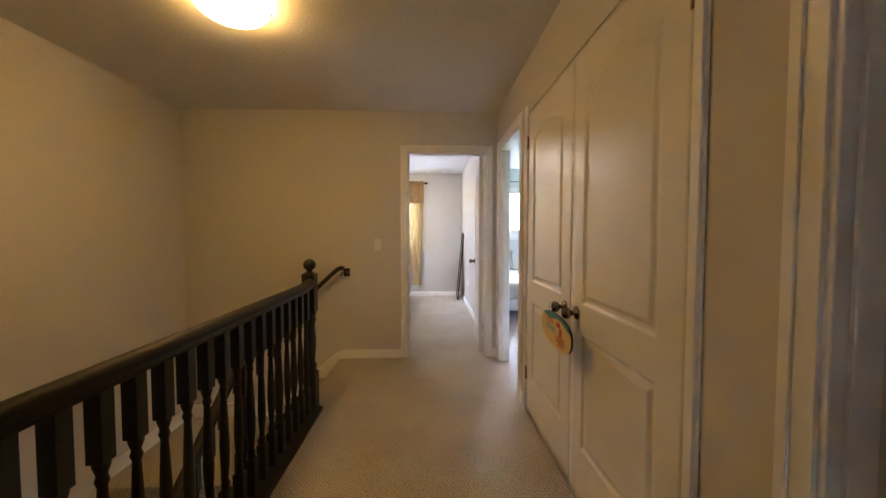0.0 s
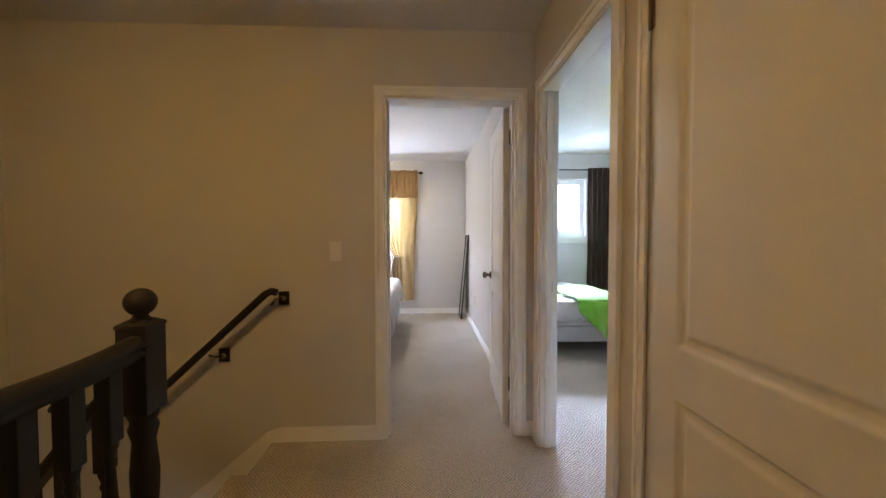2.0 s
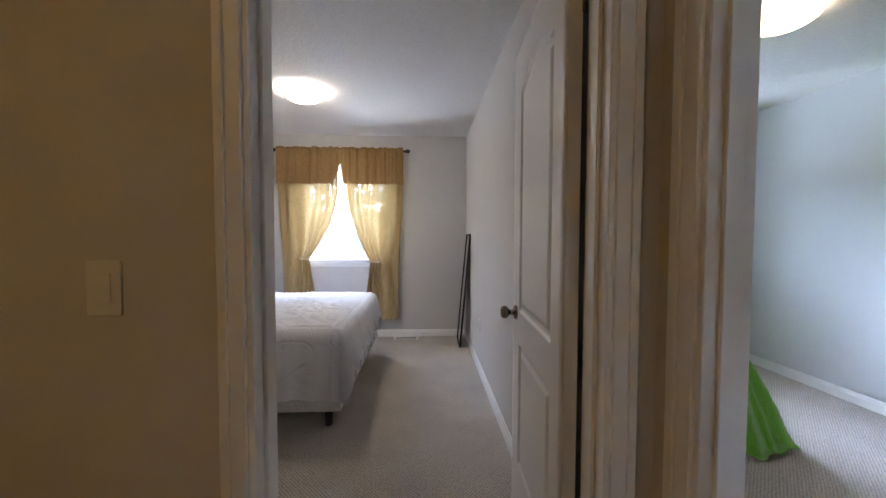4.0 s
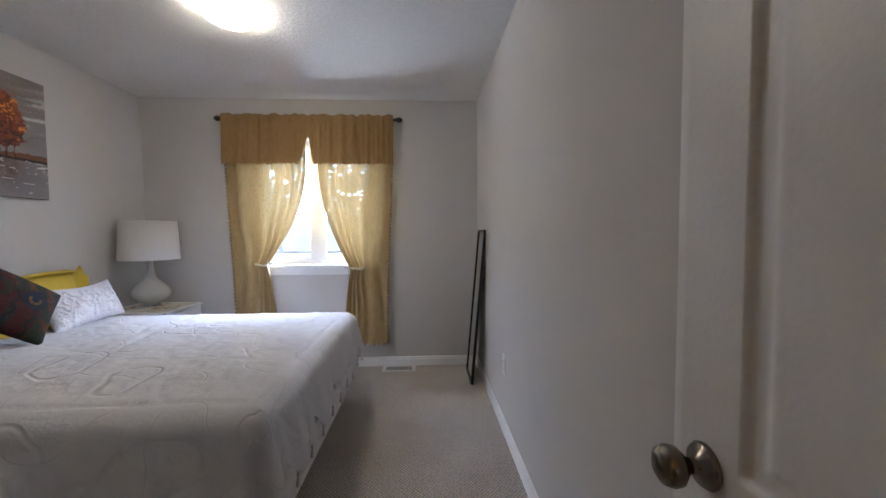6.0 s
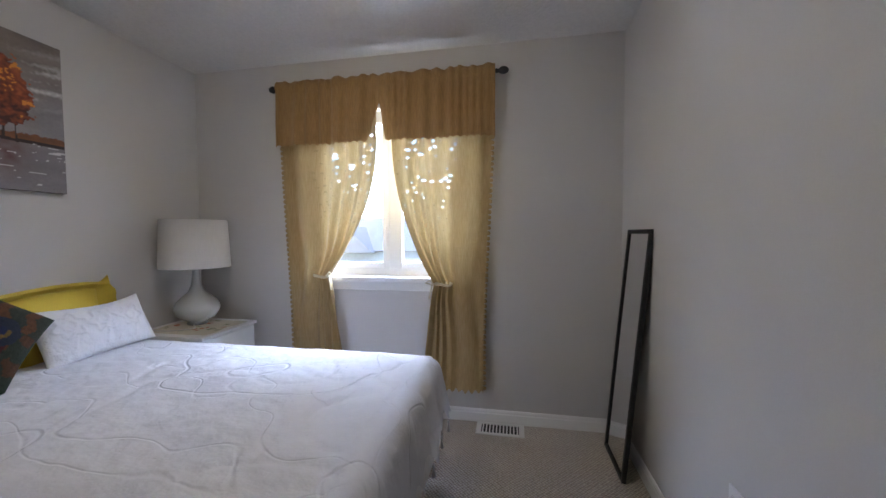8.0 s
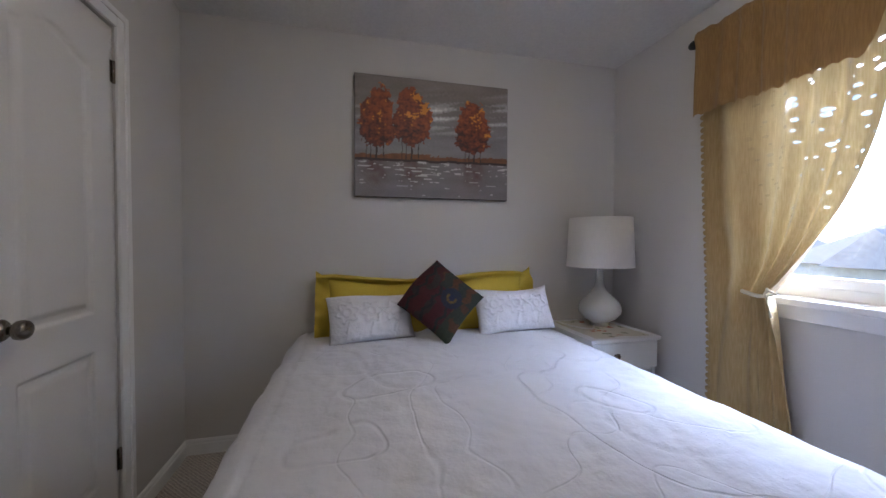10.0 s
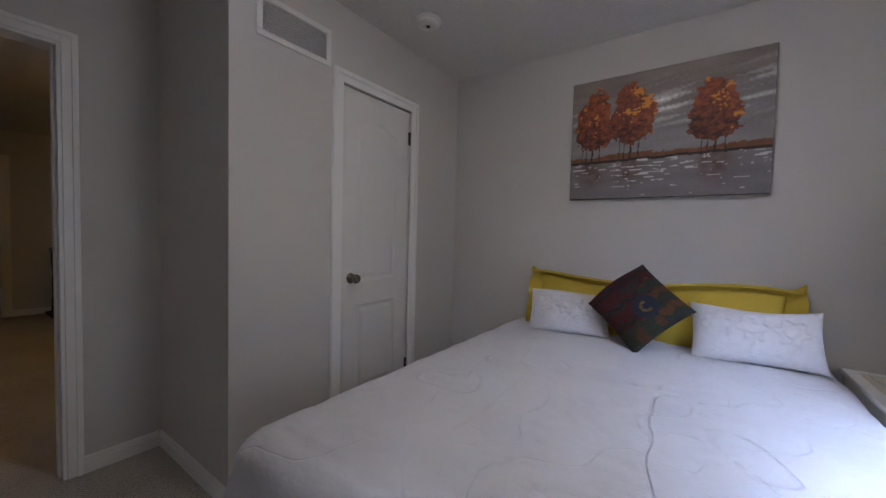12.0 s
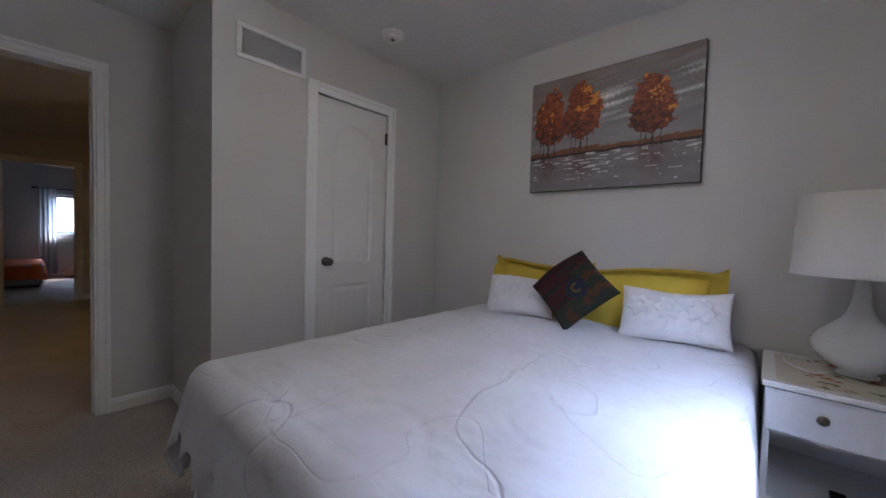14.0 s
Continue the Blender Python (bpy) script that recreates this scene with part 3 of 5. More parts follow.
# ---- doors ----
door("door_1", pose(0.326, 3.634, 0.012, 0, 0, 87.0), 0.700, 2.025, "white moulded two-panel door standing wide open", 0.630, (1, -1), 0.0, -0.004, (0.21, 1.80))
door("door_2", pose(-1.415, 4.398, 0.012, 0, 0, 180), 0.57, 2.015, "white moulded wardrobe door, shut, arched upper panel", 0.075, (-1,), 0.57, -0.004, (0.26, 1.80), 0.94)
door("door_3", pose(XR - 0.002, CL[1] - 0.006, 0.012, 0, 0, -90), 0.773, 2.045, "white moulded linen closet door, shut", 0.70, (-1,), 0.0, -0.004, (0.22, 1.80), 0.864)
door("door_4", pose(XR - 0.002, CL[1] - 0.783, 0.012, 0, 0, -90), 0.773, 2.045, "white moulded linen closet door, shut beside its pair", 0.07, (-1,), 0.773, -0.004, (0.22, 1.80), 0.864)
door("door_5", pose(0.11, -1.45, 0.012, 0, 0, -80), 0.70, 2.01, "white moulded door open into the far bedroom", 0.64, (1,), 0.0, 0.0)
strike = part("strike_plate", box(XR + 0.035, XR + 0.065, D2[1] - 0.0175, D2[1] - 0.0145, 0.90, 0.96, 0.001), NICKEL)
tagged(strike, "small satin metal strike plate on the white jamb", "strike plate")


def door_sign():
    """A painted oval board that hangs from both closet knobs."""
    th = empty("door_sign", pose(0.368, 1.553, 0.786, 0, 0, 0), "oval painted wooden sign in teal and yellow hung on the knobs", "sign")
    th.matrix_basis = pose(0.368, 1.553, 0.786, 2.0, 0, 0)

    def board(u, v):
        a = 2 * math.pi * u
        ca, sa = math.cos(a), math.sin(a)
        rr = 1 / (abs(ca) ** 2.5 + abs(sa) ** 2.5) ** (1 / 2.5)
        return (-0.008, 0.195 * ca * rr * v, 0.078 * sa * rr * v)
    ob = part("board", sheet(144, 60, board), SIGNPAINT, th, "teal rim, yellow field, red shapes")

    def colour(p):
        y, z = p.y / 0.195, p.z / 0.078
        if z > 0.50 + 0.22 * (1 - abs(y)) - 0.1 * math.sin(5 * y):
            return (0.02, 0.20, 0.19)
        if abs(z + 0.02) < 0.17 + 0.06 * math.sin(y * 40) and 0.0 < y < 0.62 and math.sin(y * 52) > -0.6:
            return (0.15, 0.36, 0.30)
        if abs(z - 0.42) < 0.16 and 0.1 < y < 0.6:
            return (0.60, 0.24, 0.10)
        if -0.34 < y < -0.10 and abs(z - 0.45) < 0.16:
            return (0.45, 0.03, 0.03)
        if -0.46 < y < -0.18 and abs(z - 0.08) < 0.24:
            return (0.50, 0.05, 0.03) if y < -0.26 else (0.68, 0.55, 0.48)
        if math.hypot((y + 0.36) / 0.26, (z + 0.42) / 0.34) < 1 + 0.25 * math.sin(9 * math.atan2(z + 0.42, y + 0.36)):
            return (0.50, 0.17, 0.06)
        return (0.66, 0.46, 0.14)
    paint(ob, colour)
    part("backing", sheet(48, 2, lambda u, v: (0.0015 - 0.009 * (1 if v > 0.9 else 0), *(lambda q: (q[1], q[2]))(board(u, 1.0 if v > 0.1 else 0.02)))), WOOD, th)
    for y in (-0.085, 0.095):
        part("cord", tube([(-0.004, y, 0.07), (-0.008, y * 0.95, 0.10), (-0.004, y * 0.80, 0.12)], 0.0013, 6), WOOD, th)
    return th


door_sign()
part_cord = tube([(0.390, 1.665, 0.907), (0.378, 1.59, 0.888), (0.390, 1.515, 0.907)], 0.0015, 6)
tagged(part("hanging_cord", part_cord, WOOD), "thin twisted cord looped over both closet knobs", "cord")


# ---- landing: guard, stairs, handrails ----
def baluster_mesh():
    """A turned baluster with square ends."""
    b = box(-0.021, 0.021, -0.021, 0.021, 0.665, 0.86, 0.003)
    box(-0.021, 0.021, -0.021, 0.021, 0.03, 0.20, 0.003, b)
    prof = [(0, 0.195), (0.020, 0.198), (0.014, 0.215), (0.018, 0.225), (0.011, 0.245), (0.0175, 0.32), (0.019, 0.38), (0.016, 0.48), (0.011, 0.60), (0.016, 0.615), (0.012, 0.63), (0.020, 0.658), (0, 0.667)]
    return join(b, lathe(prof, 14))


def newel(name, x, y, z0, label, h=0.96):
    th = empty(name, pose(x, y, z0), label, "newel post")
    b = box(-0.043, 0.043, -0.043, 0.043, h - 0.27, h - 0.012, 0.004)
    box(-0.043, 0.043, -0.043, 0.043, -0.25, 0.26, 0.004, b)
    join(b, lathe([(0, 0.25), (0.044, 0.26), (0.034, 0.29), (0.040, 0.31), (0.028, 0.34), (0.036, 0.44), (0.038, 0.5), (0.030, 0.60), (0.040, 0.64), (0.033, 0.66), (0.045, h - 0.265), (0, h - 0.26)], 24))
    part("post", b, WOOD, th)
    cap = lathe([(0, h - 0.012), (0.064, h - 0.012), (0.062, h - 0.002), (0.030, h + 0.012), (0, h + 0.012)], 4, pose(0, 0, 0, 0, 0, 45))
    for f in cap.faces:
        f.smooth = False
    part("cap", cap, WOOD, th)
    r = 0.042
    ball = [(0, h + 0.004), (0.034, h + 0.006), (0.022, h + 0.016), (0.018, h + 0.024)]
    ball += [(r * math.cos(a), h + 0.062 + r * math.sin(a)) for a in [-1.05 + k * 2.62 / 12 for k in range(13)]] + [(0, h + 0.104)]
    part("ball_finial", lathe(ball, 28), WOOD, th, "dark round ball finial")
    return th


GX = -1.055
newel("newel_post", GX - 0.012, 2.455, 0.0, "dark-stained newel post with ball top at the stair head")
newel("newel_post", -1.56, 2.475, -0.57, "dark-stained newel post standing on the stair landing")
guard = empty("stair_guard", pose(GX, 0, 0), "dark-stained wooden balustrade along the open stairwell", "balustrade")
rail_prof = ((-0.030, 0.0), (-0.030, 0.012), (-0.022, 0.018), (-0.032, 0.028), (-0.030, 0.044), (-0.016, 0.056), (0, 0.059), (0.016, 0.056), (0.030, 0.044), (0.032, 0.028), (0.022, 0.018), (0.030, 0.012), (0.030, 0.0))


def rail_mesh(points):
    """The moulded handrail section swept along points."""
    b = bmesh.new()
    pts = [Vector(p) for p in points]
    rings = []
    for i, p in enumerate(pts):
        d = (pts[min(i + 1, len(pts) - 1)] - pts[max(i - 1, 0)])
        d.z = 0
        side = d.normalized().cross(Vector((0, 0, 1)))
        rings.append([b.verts.new(p + side * s + Vector((0, 0, q))) for s, q in rail_prof])
    k = len(rail_prof)
    for a, c in zip(rings, rings[1:]):
        for i in range(k):
            b.faces.new([a[i], a[(i + 1) % k], c[(i + 1) % k], c[i]]).smooth = i not in (0, k - 1)
    b.faces.new(rings[0])
    b.faces.new(rings[-1])
    bmesh.ops.recalc_face_normals(b, faces=b.faces)
    return b


path = [(0, -1.30, 0.852), (0, 2.18, 0.852)] + [(0, 2.18 + 0.25 * k / 6, 0.852 + 0.022 * (k / 6) ** 2) for k in range(1, 7)]
part("handrail", rail_mesh(path), WOOD, guard)
part("base_rail", box(-0.05, 0.075, -1.30, 2.43, 0.001, 0.030, 0.004), WOOD, guard)
first = None
k = 0
while 2.323 - 0.108 * k > -1.25:
    if first is None:
        first = part("baluster", baluster_mesh(), WOOD, guard)
        ob = first
    else:
        ob = new("baluster", first.data)
        ob.parent = guard
    ob.location = (0, 2.323 - 0.108 * k, 0)
    k += 1

stairs = empty("stairs", pose(-1.1, 3.0, 0), "carpeted stair flight going down to a landing", "stairs", kind="structure")
for i in range(2):
    x1 = -1.10 - 0.245 * i
    b = box(x1 - 0.27 + 1.1, x1 + 1.1, -0.52, 0.497, -0.19 * (i + 1) - 0.16, -0.19 * (i + 1), 0.012)
    part("step", b, CARPET, stairs)
b = box(-1.5, -0.48, -0.52, 0.497, -0.75, -0.57, 0.01)
part("landing", b, CARPET, stairs)
for i in range(9):
    y1 = -0.52 - 0.25 * i
    part("step", box(-1.5, -0.46, y1 - 0.27, y1, -0.57 - 0.19 * (i + 1) - 0.18, -0.57 - 0.19 * (i + 1), 0.012), CARPET, stairs)
part("nosing", box(-0.03, 0.045, -0.50, 0.497, -0.035, -0.001, 0.010), CARPET, stairs)
part("riser", box(-0.012, 0.035, -0.52, 0.497, -0.30, -0.03), CARPET, stairs)


def slope_board(name, pts, thick, axis, at, out):
    """A flat board in a wall plane, from a list of corners."""
    b = bmesh.new()
    rows = []
    for d in (0, thick * out):
        rows.append([b.verts.new((p, at + d, z) if axis == "y" else (at + d, p, z)) for p, z in pts])
    n = len(pts)
    b.faces.new(rows[0])
    b.faces.new(rows[1])
    for i in range(n):
        b.faces.new([rows[0][i], rows[0][(i + 1) % n], rows[1][(i + 1) % n], rows[1][i]])
    bmesh.ops.recalc_face_normals(b, faces=b.faces)
    return tagged(part(name, b, TRIM), kind="structure")


slope_board("trim_stair_skirt_upper", [(-1.07, 0.085), (-1.15, 0.06), (-1.72, -0.42), (-2.60, -0.45), (-2.60, -0.60), (-1.60, -0.60), (-1.05, -0.15), (-1.05, 0.08)], 0.014, "y", 3.4995, -1)
slope_board("trim_stair_skirt_lower", [(3.485, -0.45), (2.62, -0.45), (-0.2, -2.58), (-0.2, -2.78), (2.5, -0.85), (3.485, -0.60)], 0.014, "x", -2.5995, 1)


def wall_rail():
    """The wall-mounted handrail of the upper flight with its brackets."""
    th = empty("wall_handrail", pose(-1.08, 3.42, 0.9), "black wall-mounted handrail on square bracket plates", "handrail")
    m = Matrix.Translation((1.08, -3.42, -0.9))
    rail = tube([(-1.055, 3.42, 0.905), (-1.085, 3.42, 0.912), (-1.12, 3.42, 0.895), (-1.78, 3.42, 0.285), (-1.83, 3.42, 0.262), (-2.30, 3.42, 0.262)], 0.021, 14)
    bmesh.ops.transform(rail, matrix=m, verts=rail.verts)
    part("rail", rail, WOOD, th)
    for x, z, zr in ((-1.043, 0.861, 0.89), (-1.392, 0.528, 0.61), (-1.975, 0.225, 0.25)):
        pl = box(x - 0.030, x + 0.030, 3.486, 3.4995, z - 0.040, z + 0.040, 0.003)
        bmesh.ops.transform(pl, matrix=m, verts=pl.verts)
        plate = part("bracket_plate", pl, BLACK, th)
        bt = lathe([(0, 0), (0.020, 0), (0.021, 0.008), (0.014, 0.018), (0, 0.021)], 18, m @ Matrix.Translation((x, 3.486, z)) @ pose(0, 0, 0, 90))
        part("bracket_boss", bt, NICKEL, plate, "bright metal bracket boss")
        ar = tube([(x, 3.475, z), (x - 0.03, 3.44, z + 0.005), (x - 0.045, 3.42, zr - 0.06)], 0.006, 8)
        bmesh.ops.transform(ar, matrix=m, verts=ar.verts)
        part("bracket_arm", ar, NICKEL, plate)
    return th


wall_rail()
low_guard = empty("lower_stair_guard", pose(-1.56, 2.43, -0.57), "dark-stained sloping balustrade of the lower flight", "balustrade")
part("handrail", rail_mesh([(0, -0.02, 0.84), (0, -0.12, 0.80), (0, -2.6, -1.08)]), WOOD, low_guard)
part("base_rail", rail_mesh([(0, -0.02, 0.0), (0, -0.10, -0.04), (0, -2.6, -1.92)]), WOOD, low_guard)
for k in range(16):
    ob = new("baluster", first.data)
    ob.parent = low_guard
    ob.location = (0, -0.20 - 0.14 * k, -0.11 - 0.106 * k)
short_guard = empty("stair_rail", pose(-1.08, 2.475, 0), "short sloping dark stair rail between two newels", "balustrade")
part("handrail", rail_mesh([(-0.03, 0, 0.80), (-0.44, 0, 0.30)]), WOOD, short_guard)
for k in range(3):
    ob = new("baluster", first.data)
    ob.parent = short_guard
    ob.location = (-0.12 - 0.115 * k, 0, -0.17 - 0.125 * k)


def switch_plate(name, m, label, rocker=True):
    th = empty(name, m, label, "switch" if rocker else "outlet")
    part("plate", box(-0.035, 0.035, -0.006, 0, -0.058, 0.058, 0.003), PLASTIC, th)
    if rocker:
        part("rocker", box(-0.016, 0.016, -0.009, -0.0055, -0.032, 0.032, 0.002), PLASTIC, th)
    else:
        for z in (-0.02, 0.02):
            part("socket", box(-0.014, 0.014, -0.008, -0.0055, z - 0.014, z + 0.014, 0.004), PLASTIC, th)
    return th


switch_plate("light_switch", pose(-0.74, 3.4998, 1.135), "white rocker light switch on the beige wall")
switch_plate("wall_outlet", pose(XB - 0.0002, 5.985, 0.42, 0, 0, -90), "white wall outlet low on the bedroom wall", False)
dome_light("ceiling_light", -1.235, 1.83, H, 0.180, 0.085, WARM_DOME, "lit frosted glass dome light on the landing ceiling")
dome_light("ceiling_light", -1.09, 5.83, H, 0.150, 0.062, ROOM_DOME, "lit frosted glass dome light on the bedroom ceiling")
dome_light("ceiling_light", 1.83, 4.60, H, 0.158, 0.065, COOL_ROOM_DOME, "lit frosted glass dome light in the second bedroom")


# ---- windows ----
def window(name, x0, x1, z0, z1, y_in, y_out, label, posts=(0.5,), inside=-1, sill=True):
    """A white vinyl window: frame, two sashes with a wide meeting post, panes, sill and crank handle."""
    th = empty(name, pose((x0 + x1) / 2, y_in, z0), label, "window", kind="structure")
    c, w, h = (x0 + x1) / 2, (x1 - x0) / 2, z1 - z0
    o = -inside
    ya, yb = sorted((o * 0.06, o * 0.13))
    b = box(-w, -w + 0.05, ya, yb, 0, h, 0.004)
    box(w - 0.05, w, ya, yb, 0, h, 0.004, b)
    box(-w + 0.05, w - 0.05, ya, yb, 0, 0.05, 0.004, b)
    box(-w + 0.05, w - 0.05, ya, yb, h - 0.05, h, 0.004, b)
    box(-0.03, 0.03, ya + 0.003, yb - 0.003, 0.05, h - 0.05, 0.004, b)
    part("window_frame", b, VINYL, th)
    yc, yd = sorted((o * 0.055, o * 0.10))
    for s0, s1 in ((-w + 0.045, -0.022), (0.022, w - 0.045)):
        b = box(s0, s0 + 0.048, yc, yd, 0.045, h - 0.045, 0.004)
        box(s1 - 0.048, s1, yc, yd, 0.045, h - 0.045, 0.004, b)
        box(s0 + 0.048, s1 - 0.048, yc, yd, 0.045, 0.09, 0.004, b)
        box(s0 + 0.048, s1 - 0.048, yc, yd, h - 0.09, h - 0.045, 0.004, b)
        sash = part("sash", b, VINYL, th)
        pane = part("pane", box(s0 + 0.04, s1 - 0.04, o * 0.078 - 0.002, o * 0.078 + 0.002, 0.085, h - 0.085), GLASS, sash)
        pane.visible_shadow = False
    b = box(-0.052, -0.036, min(0, -o * 0.01) + o * 0.045, max(0, -o * 0.01) + o * 0.055, 0.20, 0.34, 0.004)
    part("handle", b, VINYL, th)
    if sill:
        ys, yt = sorted((-o * 0.045, o * 0.062))
        part("window_sill", box(-w - 0.03, w + 0.03, ys, yt, -0.032, -0.002, 0.006), TRIM, th)
        ys, yt = sorted((-o * 0.018, -o * 0.0005))
        part("apron", box(-w - 0.015, w + 0.015, ys, yt, -0.095, -0.033, 0.004), TRIM, th)
    ys, yt = sorted((-o * 0.0005, o * 0.062))
    b = box(-w - 0.001, -w + 0.012, ys, yt, -0.002, h, 0.001)
    box(w - 0.012, w + 0.001, ys, yt, -0.002, h, 0.001, b)
    box(-w + 0.012, w - 0.012, ys, yt, h - 0.012, h + 0.001, 0.001, b)
    part("reveal", b, TRIM, th)
    return th


window("window_1", *WIN, 7.16, 7.34, "white vinyl casement window with two sashes")
window("window_2", *WIN2, 6.55, 6.70, "white vinyl window of the second bedroom")
window("window_3", *WIN3, -5.2, -5.35, "bright window of the far bedroom", inside=1)


# ---- bedroom: curtains ----
def rod(name, x0, x1, y, z, wall_y, label, r=0.010):
    th = empty(name, pose((x0 + x1) / 2, y, z), label, "curtain rod")
    w = (x1 - x0) / 2
    part("pole", tube([(-w + 0.05, 0, 0), (w - 0.05, 0, 0)], r, 12), BLACK, th)
    for s in (-1, 1):
        prof = [(0, 0), (0.012, 0.0), (0.014, 0.01), (0.010, 0.018), (0.022, 0.040), (0.024, 0.055), (0.016, 0.075), (0, 0.085)]
        part("finial", lathe(prof, 18, Matrix.Translation((s * (w - 0.075), 0, 0)) @ pose(0, 0, 0, 0, 90 * s, 0)), BLACK, th)
        d = wall_y - y
        b = tube([(s * (w - 0.12), 0, 0), (s * (w - 0.12), d, 0)], 0.006, 8)
        box(s * (w - 0.12) - 0.012, s * (w - 0.12) + 0.012, min(d, d - 0.006 * (1 if d > 0 else -1)), max(d, d - 0.006 * (1 if d > 0 else -1)), -0.03, 0.03, 0.002, b)
        part("bracket", b, BLACK, th)
    return th


def smooth(a, b, t):
    t = max(0.0, min(1.0, (t - a) / (b - a)))
    return t * t * (3 - 2 * t)


def gold_curtain(outer, heading_in, tie_x, tie_z, bottom, side, label):
    """One tied-back lace panel; side is the way its inner edge lies."""
    th = empty("curtain", pose(outer, 7.085, 0), label, "curtain", "gold curtains")

    def inner(z):
        if z > tie_z:
            t = (z - tie_z) / (2.22 - tie_z)
            return tie_x + (heading_in - tie_x) * (1 - (1 - min(1, t * 1.35)) ** 2.1)
        t = (tie_z - z) / (tie_z - bottom)
        return tie_x + side * 0.10 * t ** 0.8

    def fn(u, v):
        z = 2.22 + (bottom - 2.22) * v
        xi, xo = inner(z), outer - side * 0.0 + side * 0.055 * smooth(2.0, 0.5, z)
        # folds bunch up towards the tied edge
        gather = math.exp(-((z - tie_z) / 0.30) ** 2)
        q = u ** (1 - 0.45 * gather)
        x = xo + (xi - xo) * q
        amp = 0.013 + 0.016 * gather * u
        y = -amp * math.sin(u * 30 + 2.6 * math.sin(u * 7 + 1) + 0.8 * math.sin(3 * z)) - 0.012 * math.sin(u * 17 + 2.0 + z) - 0.028 * gather * u
        z2 = z + (0.012 * math.sin(u * 60) if v > 0.999 else 0)
        return (x - outer, y + 0.004 * fuzz(x * 9, z * 4), z2)
    part("panel", sheet(150, 110, fn), CURTAIN, th, "translucent gold lace cloth")
    tx = tie_x - side * 0.055
    part("tieback", tube([(tx - outer + 0.050 * math.cos(a), -0.040 + 0.036 * math.sin(a), tie_z + 0.006 * math.sin(2 * a)) for a in [2 * math.pi * k / 20 for k in range(21)]], 0.009, 8), TIE, th, "pale ribbon tied in a knot")
    part("bow", tube([(tie_x - outer, -0.07, tie_z), (tie_x - outer + 0.02 * side, -0.085, tie_z + 0.03), (tie_x - outer + 0.05 * side, -0.08, tie_z + 0.012), (tie_x - outer + 0.01 * side, -0.075, tie_z), (tie_x - outer + 0.03 * side, -0.075, tie_z - 0.09)], 0.006, 6), TIE, th)
    # small scalloped border on the outer edge
    pts = bmesh.new()
    n = 60
    for k in range(n):
        z = 2.2 - (2.2 - bottom) * k / n
        xo = -side * 0.004 + side * 0.055 * smooth(2.0, 0.5, z)
        join(pts, lathe([(0, -0.001), (0.014, -0.001), (0.014, 0.001), (0, 0.001)], 8, Matrix.Translation((xo, -0.006, z)) @ pose(0, 0, 0, 90)))
    part("scalloped_edge", pts, CURTAIN, th)
    return th


rod("curtain_rod", -1.880, -0.262, 7.09, 2.242, 7.1598, "black metal curtain rod with pointed finials")
gold_curtain(-1.79, -1.10, -1.44, 0.965, 0.21, 1, "gold lace curtain panel tied back beside the window")
gold_curtain(-0.355, -1.00, -0.715, 0.925, 0.225, -1, "gold lace curtain panel tied back, sunlit from behind")


def valance():
    th = empty("valance", pose(-1.07, 7.06, 2.25), "golden brown gathered valance over the lace curtains", "valance")
    for x0, x1, pk in ((-1.805, -1.065, 1), (-1.075, -0.335, -1)):
        def fn(u, v, x0=x0, x1=x1, pk=pk):
            x = x0 + (x1 - x0) * u
            t = u if pk > 0 else 1 - u
            low = 1.835 + 0.245 * smooth(0.86, 1.0, t) if pk > 0 else 1.835 + 0.245 * smooth(0.93, 1.0, t)
            top = 2.275 + 0.005 * math.sin(x * 67 + 2 * math.sin(x * 11)) + 0.004 * math.sin(x * 31)
            z = top + (low - top) * v
            if v > 0.999:
                z += 0.010 * abs(math.sin(x * 75))
            fold = 0.009 * math.sin(x * 49 + 2.4 * math.sin(x * 8.3)) + 0.006 * math.sin(x * 111 + 3 * math.sin(x * 13)) * (1 - 0.6 * v)
            y = fold * (0.6 + 0.5 * v) + 0.012 * math.sin(x * 17 + 1.2 * v) * v - 0.03 * v ** 0.5 + 0.004 * fuzz(x * 12, v * 3, 4)
            if v < 0.16:
                y -= 0.012 * math.sin(v / 0.16 * math.pi)
            return (x + 1.07, y, z - 2.25)
        part("gathered_cloth", sheet(150, 28, fn), VALANCE, th)
    return th


valance()


